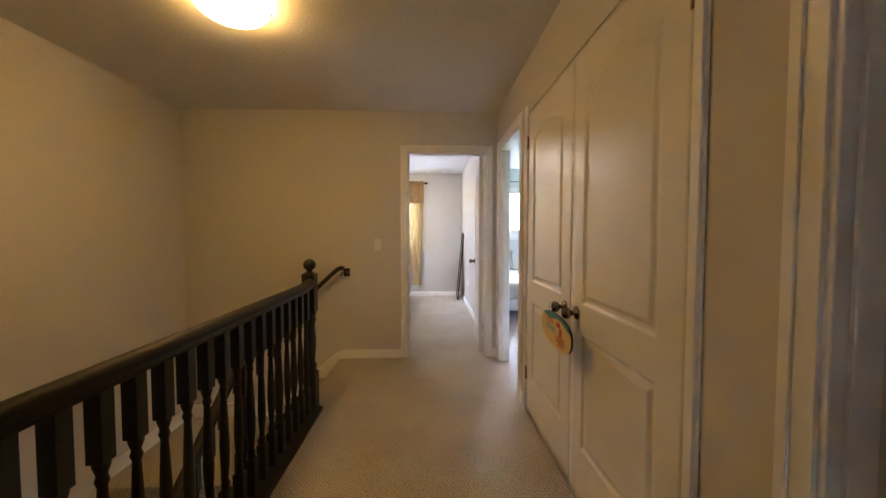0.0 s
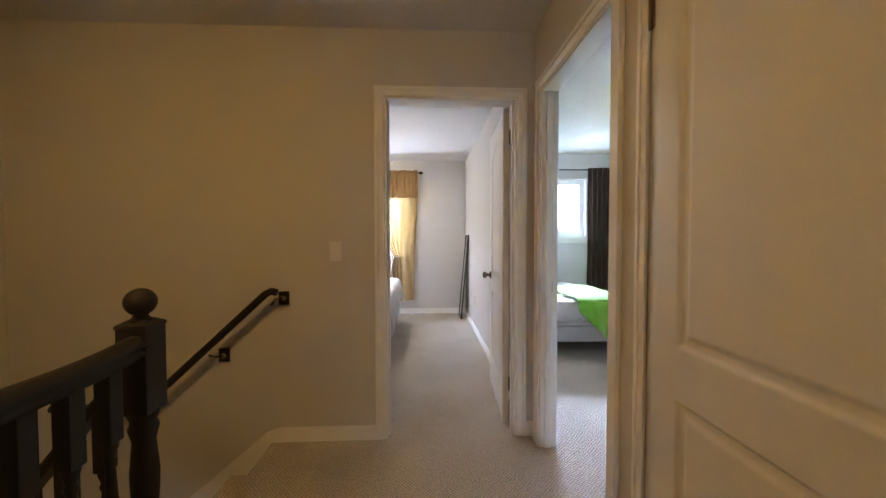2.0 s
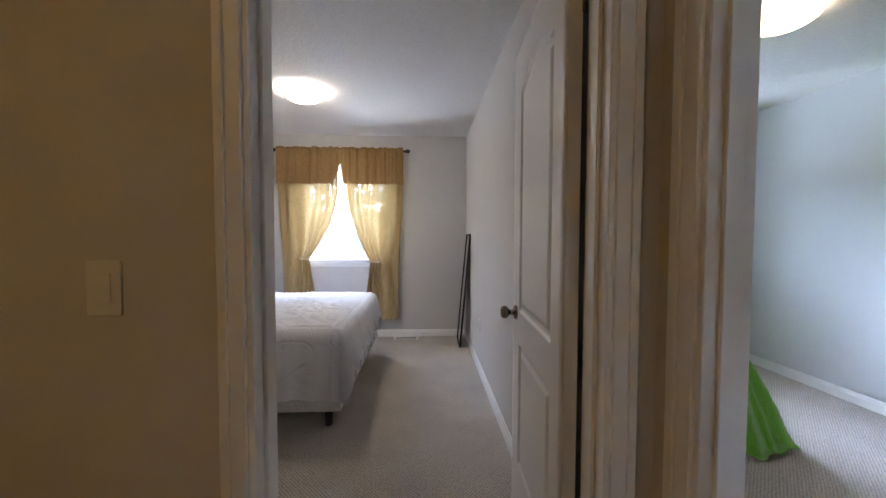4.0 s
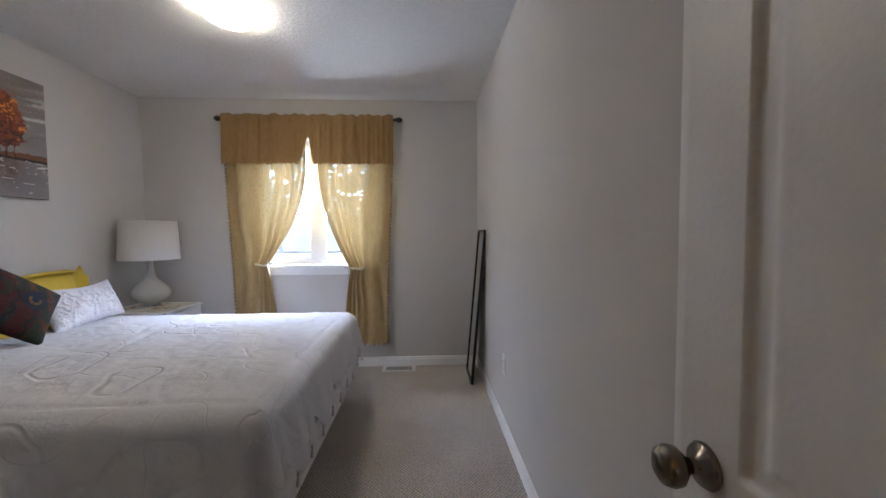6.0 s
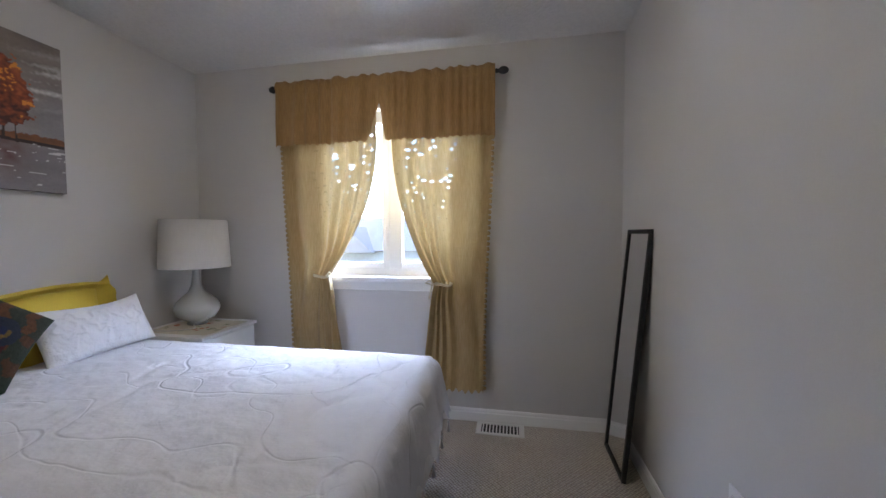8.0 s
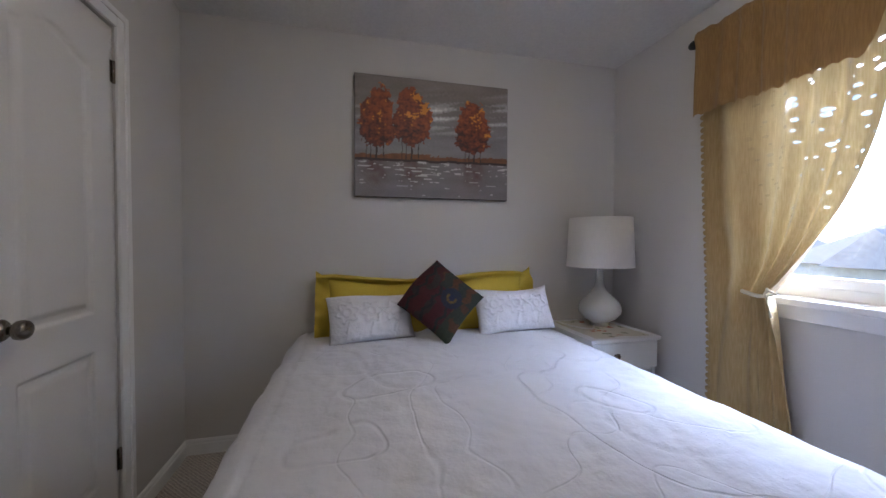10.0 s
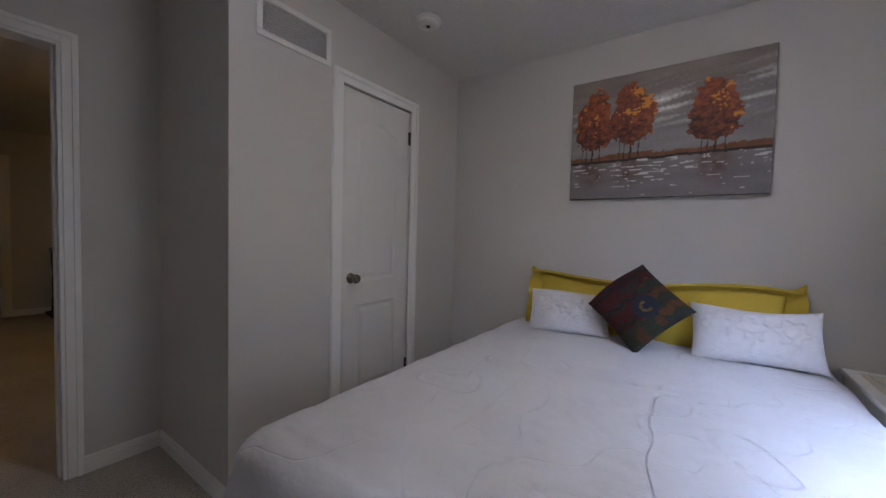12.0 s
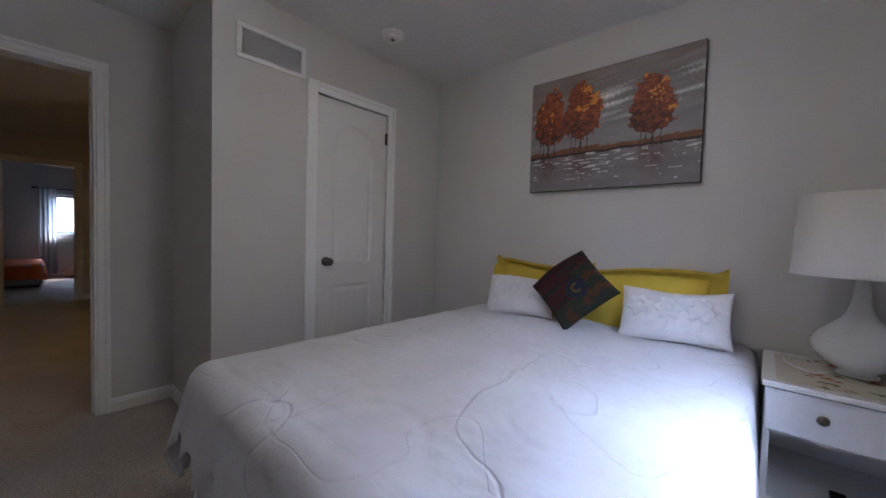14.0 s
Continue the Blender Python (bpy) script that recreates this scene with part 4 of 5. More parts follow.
# ---- bedroom: bed ----
def drape(name, x0, x1, y0, y1, top, r, drops, step, wave, quilt, seed, material, parent, label, sag=0.0, flare=0.08, front=None, hem=0.0):
    """Cloth laid over a block x0..x1, y0..y1 and hanging over its sides; drops: overhang at -x, +x, -y, +y."""
    b = bmesh.new()
    ax0, ax1, ay0, ay1 = x0 - drops[0], x1 + drops[1], y0 - drops[2], y1 + drops[3]
    nu, nv = int((ax1 - ax0) / step), int((ay1 - ay0) / step)

    def fn(u, v):
        px, py = ax0 + (ax1 - ax0) * u, ay0 + (ay1 - ay0) * v
        cx = max(x0 + (r if drops[0] else 0), min(x1 - (r if drops[1] else 0), px))
        cy = max(y0 + (r if drops[2] else 0), min(y1 - (r if drops[3] else 0), py))
        d = Vector((px - cx, py - cy))
        s = d.length
        if s > 1e-6:
            if py < y0 and front:
                s *= front(px)
            if hem and d.x > 0.02 and abs(d.y) < 0.02:
                s *= 1 + hem * math.sin(py * 37)
            s = min(s, max(drops) * (1.06 + 0.10 * (abs(2 * d.x * d.y) / d.length_squared)))
        h = quilt * (fuzz(px, py, seed, 3.0) * 1.2 + 0.5 * fuzz(px, py, seed + 4, 8.0)) + 0.35 * quilt * fuzz(px, py, seed, 24.0)
        stitch = fuzz(px + 0.25 * fuzz(px, py, 3, 2), py, seed + 9, 2.1)
        h -= quilt * 0.7 * math.exp(-(stitch / 0.020) ** 2)
        stitch2 = fuzz(px, py + 3.3, seed + 2, 2.6)
        h -= quilt * 0.4 * math.exp(-(stitch2 / 0.018) ** 2)
        if s < 1e-6:
            edge = min(px - x0 if drops[0] else 9, x1 - px if drops[1] else 9, py - y0 if drops[2] else 9, y1 - py if drops[3] else 9)
            crown = -sag * math.exp(-edge / 0.25) - 0.9 * quilt * math.exp(-((edge - 0.095 - 0.02 * fuzz(px, py, seed, 4)) / 0.013) ** 2)
            return (px, py, top + h + crown)
        n = d.normalized()
        arc = r * math.pi / 2
        if s < arc:
            a = s / r
            off, z = r * math.sin(a), top - sag - r * (1 - math.cos(a))
            k = 0.3
        else:
            q = s - arc
            off, z = r + flare * q * (1.0 if n.y <= 0.3 else 0.1), top - sag - r - q
            k = min(1.0, 0.3 + q * 3)
        along = cx - cy + 0.3 * math.atan2(n.y, n.x)
        ends = 1 - 0.8 * abs(2 * n.x * n.y)
        off += k * wave * ends * (math.sin(along * 19 + 2 * fuzz(along, 0, seed, 1.5)) + 0.6 * math.sin(along * 41 + seed))
        off += 0.035 * k * (1 - ends) * math.sin(7 * math.atan2(n.y, n.x))
        off += h * 0.8
        return (cx + n.x * off, cy + n.y * off, max(z, 0.03 + 0.02 * fuzz(px, py, 1, 5)))
    bm = sheet(nu, nv, fn)
    return part(name, bm, material, parent, label)


BX0, BX1, BY0, BY1 = -2.53, -0.585, 4.965, 6.575
bed = empty("bed", pose(-1.55, 5.73, 0), "double bed on a white base with dark feet", "bed")
inv = Matrix.Translation((1.55, -5.73, 0))


def under(bm):
    bmesh.ops.transform(bm, matrix=inv, verts=bm.verts)
    return bm


part("mattress", under(box(BX0, BX1 - 0.03, BY0 + 0.03, BY1 - 0.03, 0.30, 0.60, 0.05, seg=4)), GOLD, bed, "mattress in a golden yellow sheet")
part("base", under(box(BX0, BX1 - 0.02, BY0 + 0.02, BY1 - 0.02, 0.13, 0.295, 0.015)), WHITE_PILLOW, bed, "white bed base")
for x in (BX0 + 0.12, BX1 - 0.12):
    for y in (BY0 + 0.12, BY1 - 0.12):
        part("foot", under(lathe([(0, 0), (0.022, 0), (0.028, 0.125), (0, 0.13)], 14, Matrix.Translation((x, y, 0.0)))), WOOD, bed)
comforter = drape("comforter", BX0, BX1 + 0.02, BY0, BY1, 0.666, 0.09, (0, 0.225, 0.43, 0.42), 0.0135, 0.012, 0.009, 2.0, WHITE_CLOTH, None, "", 0.015, 0.20, None, 0.13)
tagged(comforter, "white quilted comforter with scalloped tasselled hem, spread over the bed", "comforter")
for k in range(9):
    y = BY0 + 0.16 + 0.17 * k
    zt = 0.352 + 0.01 * math.sin(k * 3)
    b = lathe([(0, 0.055), (0.004, 0.05), (0.006, 0.04), (0.003, 0.036), (0.009, 0.0), (0, 0.0)], 8, Matrix.Translation((BX1 + 0.050, y, zt - 0.05)))
    ob = part("tassel", b, WHITE_PILLOW, comforter)


def pillow(name, m, w, h, t, material, label, flange=0.0, seed=1.0, seg=36, category="pillow", lumps=0.006, emboss=0.0):
    """A stuffed pillow standing in its own xz plane, y its thickness."""
    b = bmesh.new()

    def rosette(x, z):
        """Raised cord laid out as three flowers on stems."""
        up = 0.0
        for k in (-1, 0, 1):
            dx, dz = x - k * w * 0.27, z - h * (0.10 + 0.03 * k)
            r, a = math.hypot(dx, dz), math.atan2(dz, dx)
            petal = h * (0.19 + 0.035 * math.cos(6 * a + k))
            up += math.exp(-((r - petal) / 0.006) ** 2) + 0.8 * math.exp(-((r - h * 0.085) / 0.006) ** 2)
            if -h * 0.42 < dz < -h * 0.2:
                up += 0.7 * math.exp(-((dx - 0.01 * math.sin(dz * 40)) / 0.005) ** 2)
        return up

    def fn(side):
        def f(u, v):
            a, c = 2 * u - 1, 2 * v - 1
            core = max(0.0, 1 - abs(a) ** 2.6) * max(0.0, 1 - abs(c) ** 2.6)
            y = side * t / 2 * core ** 0.5
            pinch = 1 - 0.055 * (1 - abs(c) ** 2) * abs(a) ** 3
            pinch2 = 1 - 0.075 * (1 - abs(a) ** 2) * abs(c) ** 3
            x, z = a * w / 2 * pinch, c * h / 2 * pinch2
            z -= 0.05 * h * math.cos(a * 2.2 + seed) * (c > 0) * c
            y += side * lumps * core * (fuzz(x + seed, z, seed, 9) + 0.6 * fuzz(x, z + seed, seed, 22))
            if emboss and side > 0:
                y += emboss * min(1.0, core * 3) * rosette(x, z)
            return (x, y, z)
        return f
    join(b, sheet(seg, seg, fn(1)))
    join(b, sheet(seg, seg, fn(-1)))
    bmesh.ops.remove_doubles(b, verts=b.verts, dist=0.0006)
    bmesh.ops.recalc_face_normals(b, faces=b.faces)
    ob = part(name, b, material, None, "", True)
    ob.matrix_basis = m
    tagged(ob, label, category)
    if flange:
        # a wide hem all round; along the top it flops forward over the pillow
        fl = bmesh.new()
        n = 160
        ring = []
        for k in range(n):
            q = 4 * k / n
            e, f = int(q), q - int(q)
            px, pz = ((-1 + 2 * f, -1), (1, -1 + 2 * f), (1 - 2 * f, 1), (-1, 1 - 2 * f))[e]
            wob = 0.012 * math.sin(k * 0.37 + seed) + 0.010 * math.sin(k * 0.19 + 2 * seed) + 0.006 * math.sin(k * 0.9)
            sag = 0.05 * h * math.cos(px * 2.2 + seed) if pz > 0.9 else 0.0
            row = []
            for m_, fold in ((-0.02, 0.0), (flange * 0.35, 0.25), (flange * 0.70, 0.65), (flange, 1.0)):
                over = fold * (1.0 if e == 2 else 0.25)
                row.append(fl.verts.new((px * (w / 2 + m_), 0.004 + over * 0.045 + fold * wob, pz * (h / 2 + m_ * (1 - 0.45 * over)) - sag - 0.035 * over * over * (e == 2))))
            ring.append(row)
        for k in range(n):
            p, q = ring[k], ring[(k + 1) % n]
            for j in range(3):
                fl.faces.new([p[j], q[j], q[j + 1], p[j + 1]]).smooth = True
        part("flange", fl, material, ob)
    return ob


# pillows face +x, lean back on the west wall
def lean(x, y, z, back, spin=0.0, turn=0.0):
    return pose(x, y, z, 0, 0, -90 + turn) @ pose(0, 0, 0, back) @ pose(0, 0, 0, 0, spin, 0)


pillow("yellow_pillow", lean(-2.43, 5.46, 0.785, 16, 0.0), 0.58, 0.36, 0.15, YELLOW, "yellow cotton pillow with flanged edge leaning on the wall", 0.065, 1.0)
pillow("yellow_pillow", lean(-2.43, 6.09, 0.785, 12, 0.5), 0.60, 0.36, 0.15, YELLOW, "yellow cotton pillow with flanged edge beside its pair", 0.065, 4.0)
pillow("white_pillow", lean(-2.28, 5.41, 0.772, 24, 3, 4), 0.46, 0.26, 0.13, WHITE_PILLOW, "small white embossed pillow on the comforter", 0, 2.0, 96, "pillow", 0.010, 0.006)
pillow("white_pillow", lean(-2.28, 6.25, 0.782, 24, 4, -4), 0.48, 0.27, 0.13, WHITE_PILLOW, "small white embossed pillow near the nightstand", 0, 7.0, 96, "pillow", 0.010, 0.006)
kilim = pillow("kilim_cushion", lean(-2.205, 5.785, 0.868, 27, 47), 0.355, 0.355, 0.13, KILIM, "dark red and navy woven kilim cushion standing on its corner", 0, 3.0, 100, "cushion", 0.004)


def kilim_colour(p):
    """Dark woven fields: red with black zigzags, grey-green, rust and a small blue eye."""
    x, z = round(p.x / 0.1775 * 34) / 34, round(p.z / 0.1775 * 34) / 34
    warp, weft = fuzz(x * 3, z * 3, 2), fuzz(x * 19, z * 19, 5)
    eye = math.hypot(x + 0.12, z + 0.22)
    zig = abs((z * 1.9 + 0.5 * abs((x * 2.2) % 1 - 0.5)) % 1 - 0.5)
    if eye < 0.10:
        c = (0.012, 0.016, 0.050)
    elif eye < 0.17 and x > -0.2:
        c = (0.130, 0.080, 0.016)
    elif eye < 0.34:
        c = (0.014, 0.018, 0.034)
    elif x < -0.25 and z + 0.3 * warp < 0.35:
        c = (0.085, 0.030, 0.009) if zig > 0.30 else (0.020, 0.026, 0.017)
    elif z < -0.45:
        c = (0.020, 0.028, 0.016) if warp > -0.1 else (0.070, 0.026, 0.009)
    elif zig < 0.09:
        c = (0.010, 0.012, 0.012)
    elif warp > 0.22:
        c = (0.024, 0.020, 0.016)
    else:
        c = (0.050, 0.006, 0.008)
    return [k * (1 + 0.45 * weft) for k in c]


paint(kilim, kilim_colour)


# ---- bedroom: picture over the bed ----
def picture():
    y0, y1, z0, z1 = 5.325, 6.308, 1.462, 2.197
    th = empty("painting", pose(-2.549, (y0 + y1) / 2, (z0 + z1) / 2), "canvas painting of three autumn trees by a lake", "painting")
    w, h = y1 - y0, z1 - z0
    part("canvas_edge", box(0.001, 0.034, -w / 2, w / 2, -h / 2, h / 2, 0.002), surface("canvas_side", (0.06, 0.045, 0.04), 0.8), th)
    ob = part("painted_face", sheet(250, 190, lambda u, v: (0.0348 + 0.0008 * fuzz(u * 60, v * 60), (u - 0.5) * (w - 0.004), (v - 0.5) * (h - 0.004))), PAINTING, th, "orange trees, grey sky and water")
    # each tree: trunk, crown as blobs (across, up, half width, half height)
    trees = (
        (0.130, ((0.125, 0.56, 0.105, 0.15), (0.155, 0.74, 0.075, 0.17), (0.085, 0.68, 0.055, 0.14), (0.195, 0.55, 0.055, 0.11))),
        (0.350, ((0.350, 0.58, 0.120, 0.14), (0.340, 0.77, 0.080, 0.16), (0.405, 0.68, 0.075, 0.15), (0.285, 0.62, 0.060, 0.13))),
        (0.765, ((0.760, 0.52, 0.120, 0.12), (0.755, 0.70, 0.085, 0.16), (0.800, 0.60, 0.080, 0.14), (0.705, 0.57, 0.065, 0.13))),
    )

    def crown(u, v, blobs, n):
        return max(1 - math.hypot((u - bu) / bw, (v - bv) / bh) for bu, bv, bw, bh in blobs) + n

    def colour(p):
        u, v = p.y / (w - 0.004) + 0.5, p.z / (h - 0.004) + 0.5
        n1, n2, n3 = fuzz(u * 5, v * 16, 1), fuzz(u * 26, v * 24, 2), fuzz(u * 62, v * 58, 5)
        shore = 0.315 + 0.015 * u + 0.008 * fuzz(u * 9, 0, 3)
        if v > shore:
            g = 0.21 + 0.05 * n1 + 0.02 * n3 + 0.04 * smooth(0.8, 0.4, v)
            warm = smooth(0.45, 0.95, v)
            c = [g * (1.02 + 0.10 * warm), g * (0.97 - 0.02 * warm), g * (1.0 - 0.16 * warm)]
            band = math.exp(-((v - 0.70 - 0.10 * (u - 0.5)) / 0.13) ** 2)
            streak = max(0.0, fuzz(u * 3.2, v * 24 - u * 5, 8) + 0.25 * n3) * band * (0.5 + smooth(0.3, 0.5, u))
            c = [k + 0.62 * streak for k in c]
            if v < shore + 0.030 + 0.030 * max(0, n1 + 0.3) + 0.012 * n3:
                k = 0.5 + 0.5 * n2
                c = [0.12 + 0.13 * k, 0.045 + 0.045 * k, 0.018 + 0.012 * k]
            for tx, blobs in trees:
                for off, thin in ((0.0, 0.0055), (-0.035, 0.0025), (0.045, 0.0028), (-0.06, 0.002)):
                    if abs(u - tx - off - 0.004 * fuzz(v * 14, off * 40)) < thin and v < 0.5:
                        c = [0.035, 0.016, 0.012]
            for tx, blobs in trees:
                inside = crown(u, v, blobs, 0.26 * n2 + 0.20 * n3)
                if inside > 0:
                    low = smooth(0.42, 0.72, v)
                    lit = 0.14 + 0.42 * low + 0.55 * n2 + 0.42 * n3 + 1.1 * (u - tx)
                    lit = max(0.0, min(1.0, lit))
                    c = [0.055 + 0.37 * lit, 0.012 + 0.095 * lit ** 1.2, 0.008 + 0.020 * lit]
                    if lit > 0.62 and fuzz(u * 11, v * 11, 7) > 0.12:
                        c = [0.74, 0.27, 0.035]
            return c
        if v > shore - 0.020 - 0.010 * n2:
            return [0.028, 0.013, 0.011]
        depth = (shore - v) / shore
        g = 0.205 + 0.035 * n1 + 0.015 * n3
        c = [g * 1.06, g * 0.97, g * 1.0]
        for tx, blobs in trees:
            k = math.exp(-((u - tx) / 0.075) ** 2) * smooth(0.95, 0.30, depth) * (0.65 + 0.5 * n2)
            k = max(0.0, min(1.0, k))
            c = [c[0] * (1 - k) + 0.11 * k, c[1] * (1 - k) + 0.035 * k, c[2] * (1 - k) + 0.026 * k]
        glint = fuzz(u * 13, v * 78, 12) + 0.25 * n3
        if glint > 0.25 + 0.75 * abs(depth - 0.24) + 0.10 * math.sin(u * 9 + 1):
            c = [0.62, 0.60, 0.59]
        return c
    paint(ob, colour)
    return th


picture()

# ---- bedroom: nightstand and lamp ----
NX0, NX1, NY0, NY1, NZ = -2.53, -2.015, 6.60, 7.04, 0.645
ns = empty("nightstand", pose(-2.27, 6.85, 0), "white painted nightstand with one drawer and an open shelf", "nightstand")
ninv = Matrix.Translation((2.27, -6.85, 0))
NPAINT = surface("white_lacquer", (0.74, 0.74, 0.73), 0.3, grain=0.03, grain_scale=40, vary=0.03, bump=0.0003)


def nsp(name, bm, mat_, label=""):
    bmesh.ops.transform(bm, matrix=ninv, verts=bm.verts)
    return part(name, bm, mat_, ns, label)


nsp("top", box(NX0, NX1 + 0.012, NY0 - 0.012, NY1 + 0.012, NZ - 0.022, NZ, 0.005), NPAINT)
for y in (NY0, NY1 - 0.020):
    nsp("side", box(NX0, NX1 - 0.02, y, y + 0.020, 0.02, NZ - 0.0225, 0.002), NPAINT)
nsp("back", box(NX0, NX0 + 0.012, NY0 + 0.021, NY1 - 0.021, 0.05, NZ - 0.0225), NPAINT)
nsp("shelf", box(NX0 + 0.013, NX1 - 0.03, NY0 + 0.021, NY1 - 0.021, 0.440, 0.458), NPAINT)
nsp("bottom_shelf", box(NX0 + 0.013, NX1 - 0.03, NY0 + 0.021, NY1 - 0.021, 0.18, 0.200), NPAINT)
drawer = nsp("drawer", box(NX1 - 0.020, NX1, NY0 + 0.003, NY1 - 0.003, 0.463, NZ - 0.028, 0.003), NPAINT)
kb = lathe([(0, 0), (0.008, 0), (0.007, 0.012), (0.016, 0.018), (0.017, 0.024), (0.010, 0.029), (0, 0.030)], 20, Matrix.Translation((NX1, 6.752, 0.548)) @ pose(0, 0, 0, 0, 90, 0))
bmesh.ops.transform(kb, matrix=ninv, verts=kb.verts)
part("drawer_knob", kb, NICKEL, drawer, "small round chrome knob")


def runner():
    def fn(u, v):
        x, y = NX0 + 0.06 + 0.44 * u, NY0 + 0.03 + 0.36 * v
        return (x + 0.012 * math.sin(9 * v), y, NZ + 0.003 + 0.006 * max(0, fuzz(u * 4, v * 4, 3)))
    ob = part("table_runner", sheet(90, 80, fn), RUNNER)
    tagged(ob, "cream cloth printed with red flowers on the nightstand", "table runner")

    def colour(p):
        n1, n2 = fuzz(p.x * 14, p.y * 14, 4), fuzz(p.x * 45, p.y * 45, 6)
        if n1 > 0.28 and n2 > -0.1:
            return (0.42, 0.10, 0.06) if n2 < 0.25 else (0.55, 0.30, 0.12)
        if n1 < -0.34 and n2 > 0.0:
            return (0.16, 0.20, 0.10)
        return (0.62, 0.58, 0.48)
    paint(ob, colour)


runner()
lamp = empty("table_lamp", pose(-2.30, 6.86, NZ + 0.009), "table lamp with milky glass gourd base and white drum shade", "lamp")
part("glass_base", lathe([(0, 0.0), (0.058, 0.0), (0.060, 0.010), (0.050, 0.016), (0.060, 0.024), (0.105, 0.050), (0.130, 0.085), (0.134, 0.115), (0.120, 0.150), (0.085, 0.185), (0.052, 0.215), (0.034, 0.25), (0.026, 0.29), (0.022, 0.34), (0.020, 0.375), (0, 0.376)], 40), LAMP_GLASS, lamp, "milky glass gourd")
part("stem", lathe([(0, 0.376), (0.013, 0.376), (0.012, 0.43), (0.018, 0.435), (0.018, 0.50), (0, 0.50)], 18), NICKEL, lamp)
sh = lathe([(0.205, 0.378), (0.190, 0.690), (0.187, 0.690), (0.202, 0.378), (0.205, 0.378)], 56)
part("shade", sh, SHADE, lamp, "white cloth drum shade")
b = tube([(0.186, 0, 0.66), (-0.186, 0, 0.66)], 0.0025, 6)
join(b, tube([(0, 0.186, 0.66), (0, -0.186, 0.66)], 0.0025, 6))
join(b, tube([(0, 0, 0.66), (0, 0, 0.50)], 0.003, 6))
part("shade_spider", b, NICKEL, lamp)


tagged(part("lamp_cord", tube([(-2.27, 6.80, NZ + 0.014), (-2.20, 6.74, NZ + 0.012), (-2.24, 6.69, NZ + 0.012), (-2.32, 6.66, NZ + 0.010), (-2.44, 6.655, NZ + 0.010)], 0.004, 8), PLASTIC), "white lamp cord lying across the nightstand", "cord")
tagged(part("remote_control", box(-2.22, -2.06, 6.80, 6.845, 0.2005, 0.218, 0.005), BLACK), "black remote control on the lower nightstand shelf", "remote")


# ---- bedroom: leaning mirror, grille, detector, register ----
def leaning_mirror():
    th = empty("leaning_mirror", pose(0.305, 6.84, 0.001), "narrow dark-framed mirror leaning on the wall", "mirror")
    th.matrix_basis = pose(0.300, 6.84, 0.004, 0, 5.0, 0)
    w, h, t = 0.17, 1.262, 0.022
    for nm, bb in (("frame_side", (0, t, -w, -w + 0.022, 0, h)), ("frame_side", (0, t, w - 0.022, w, 0, h)), ("frame_end", (0, t, -w + 0.022, w - 0.022, 0, 0.022)), ("frame_end", (0, t, -w + 0.022, w - 0.022, h - 0.022, h))):
        part(nm, box(*bb, 0.003), BLACK, th)
    part("glass", box(0.008, 0.014, -w + 0.0225, w - 0.0225, 0.0225, h - 0.0225), MIRROR, th, "mirror glass")
    return th


leaning_mirror()


def grille():
    th = empty("return_air_grille", pose(-1.132, 4.4055, 2.174), "white return-air grille high on the wall", "vent")
    b = box(-0.197, 0.197, 0, 0.010, 0.068, 0.094, 0.003)
    box(-0.197, 0.197, 0, 0.010, -0.094, -0.068, 0.003, b)
    box(-0.197, -0.168, 0, 0.010, -0.068, 0.068, 0.003, b)
    box(0.168, 0.197, 0, 0.010, -0.068, 0.068, 0.003, b)
    part("frame", b, PLASTIC, th)
    # flat grey sheet whose colour stands for the shade behind the slats
    part("backing", box(-0.168, 0.168, 0.0002, 0.001, -0.068, 0.068), surface("grille_shadow", (0.42, 0.42, 0.42), 0.8), th)
    slat = None
    for k in range(17):
        z = -0.064 + 0.008 * k
        if slat is None:
            bm = box(-0.168, 0.168, -0.004, 0.004, -0.0009, 0.0009)
            bmesh.ops.transform(bm, matrix=pose(0, 0, 0, -38), verts=bm.verts)
            slat = part("slat", bm, PLASTIC, th)
            ob = slat
        else:
            ob = new("slat", slat.data)
            ob.parent = th
        ob.location = (0, 0.005, z)


grille()
det = empty("smoke_detector", pose(-1.762, 4.714, H), "round white smoke detector on the ceiling", "smoke detector")
part("base", lathe([(0, 0), (0.072, 0), (0.072, -0.012), (0.067, -0.016), (0, -0.016)], 36), PLASTIC, det)
part("cover", lathe([(0, -0.017), (0.058, -0.017), (0.062, -0.028), (0.052, -0.040), (0.030, -0.043), (0.027, -0.036), (0, -0.036)], 36), PLASTIC, det)
part("test_button", lathe([(0, -0.037), (0.012, -0.037), (0.011, -0.042), (0, -0.043)], 16), DARKGLASS, det)

reg = empty("floor_register", pose(-0.305, 7.07, 0.0), "white metal floor register in the carpet", "vent")
b = box(-0.150, 0.150, -0.075, -0.050, 0.001, 0.008, 0.003)
box(-0.150, 0.150, 0.050, 0.068, 0.001, 0.008, 0.003, b)
box(-0.150, -0.118, -0.050, 0.050, 0.001, 0.008, 0.003, b)
box(0.118, 0.150, -0.050, 0.050, 0.001, 0.008, 0.003, b)
part("frame", b, PLASTIC, reg)
# no hollow below: a black sheet gives the dark between the louvres
part("opening_shade", box(-0.118, 0.118, -0.050, 0.050, 0.0005, 0.0015), BLACK, reg)
for k in range(11):
    x = -0.107 + 0.0214 * k
    part("louvre", box(x - 0.004, x + 0.004, -0.050, 0.050, 0.002, 0.007, 0.001), PLASTIC, reg)

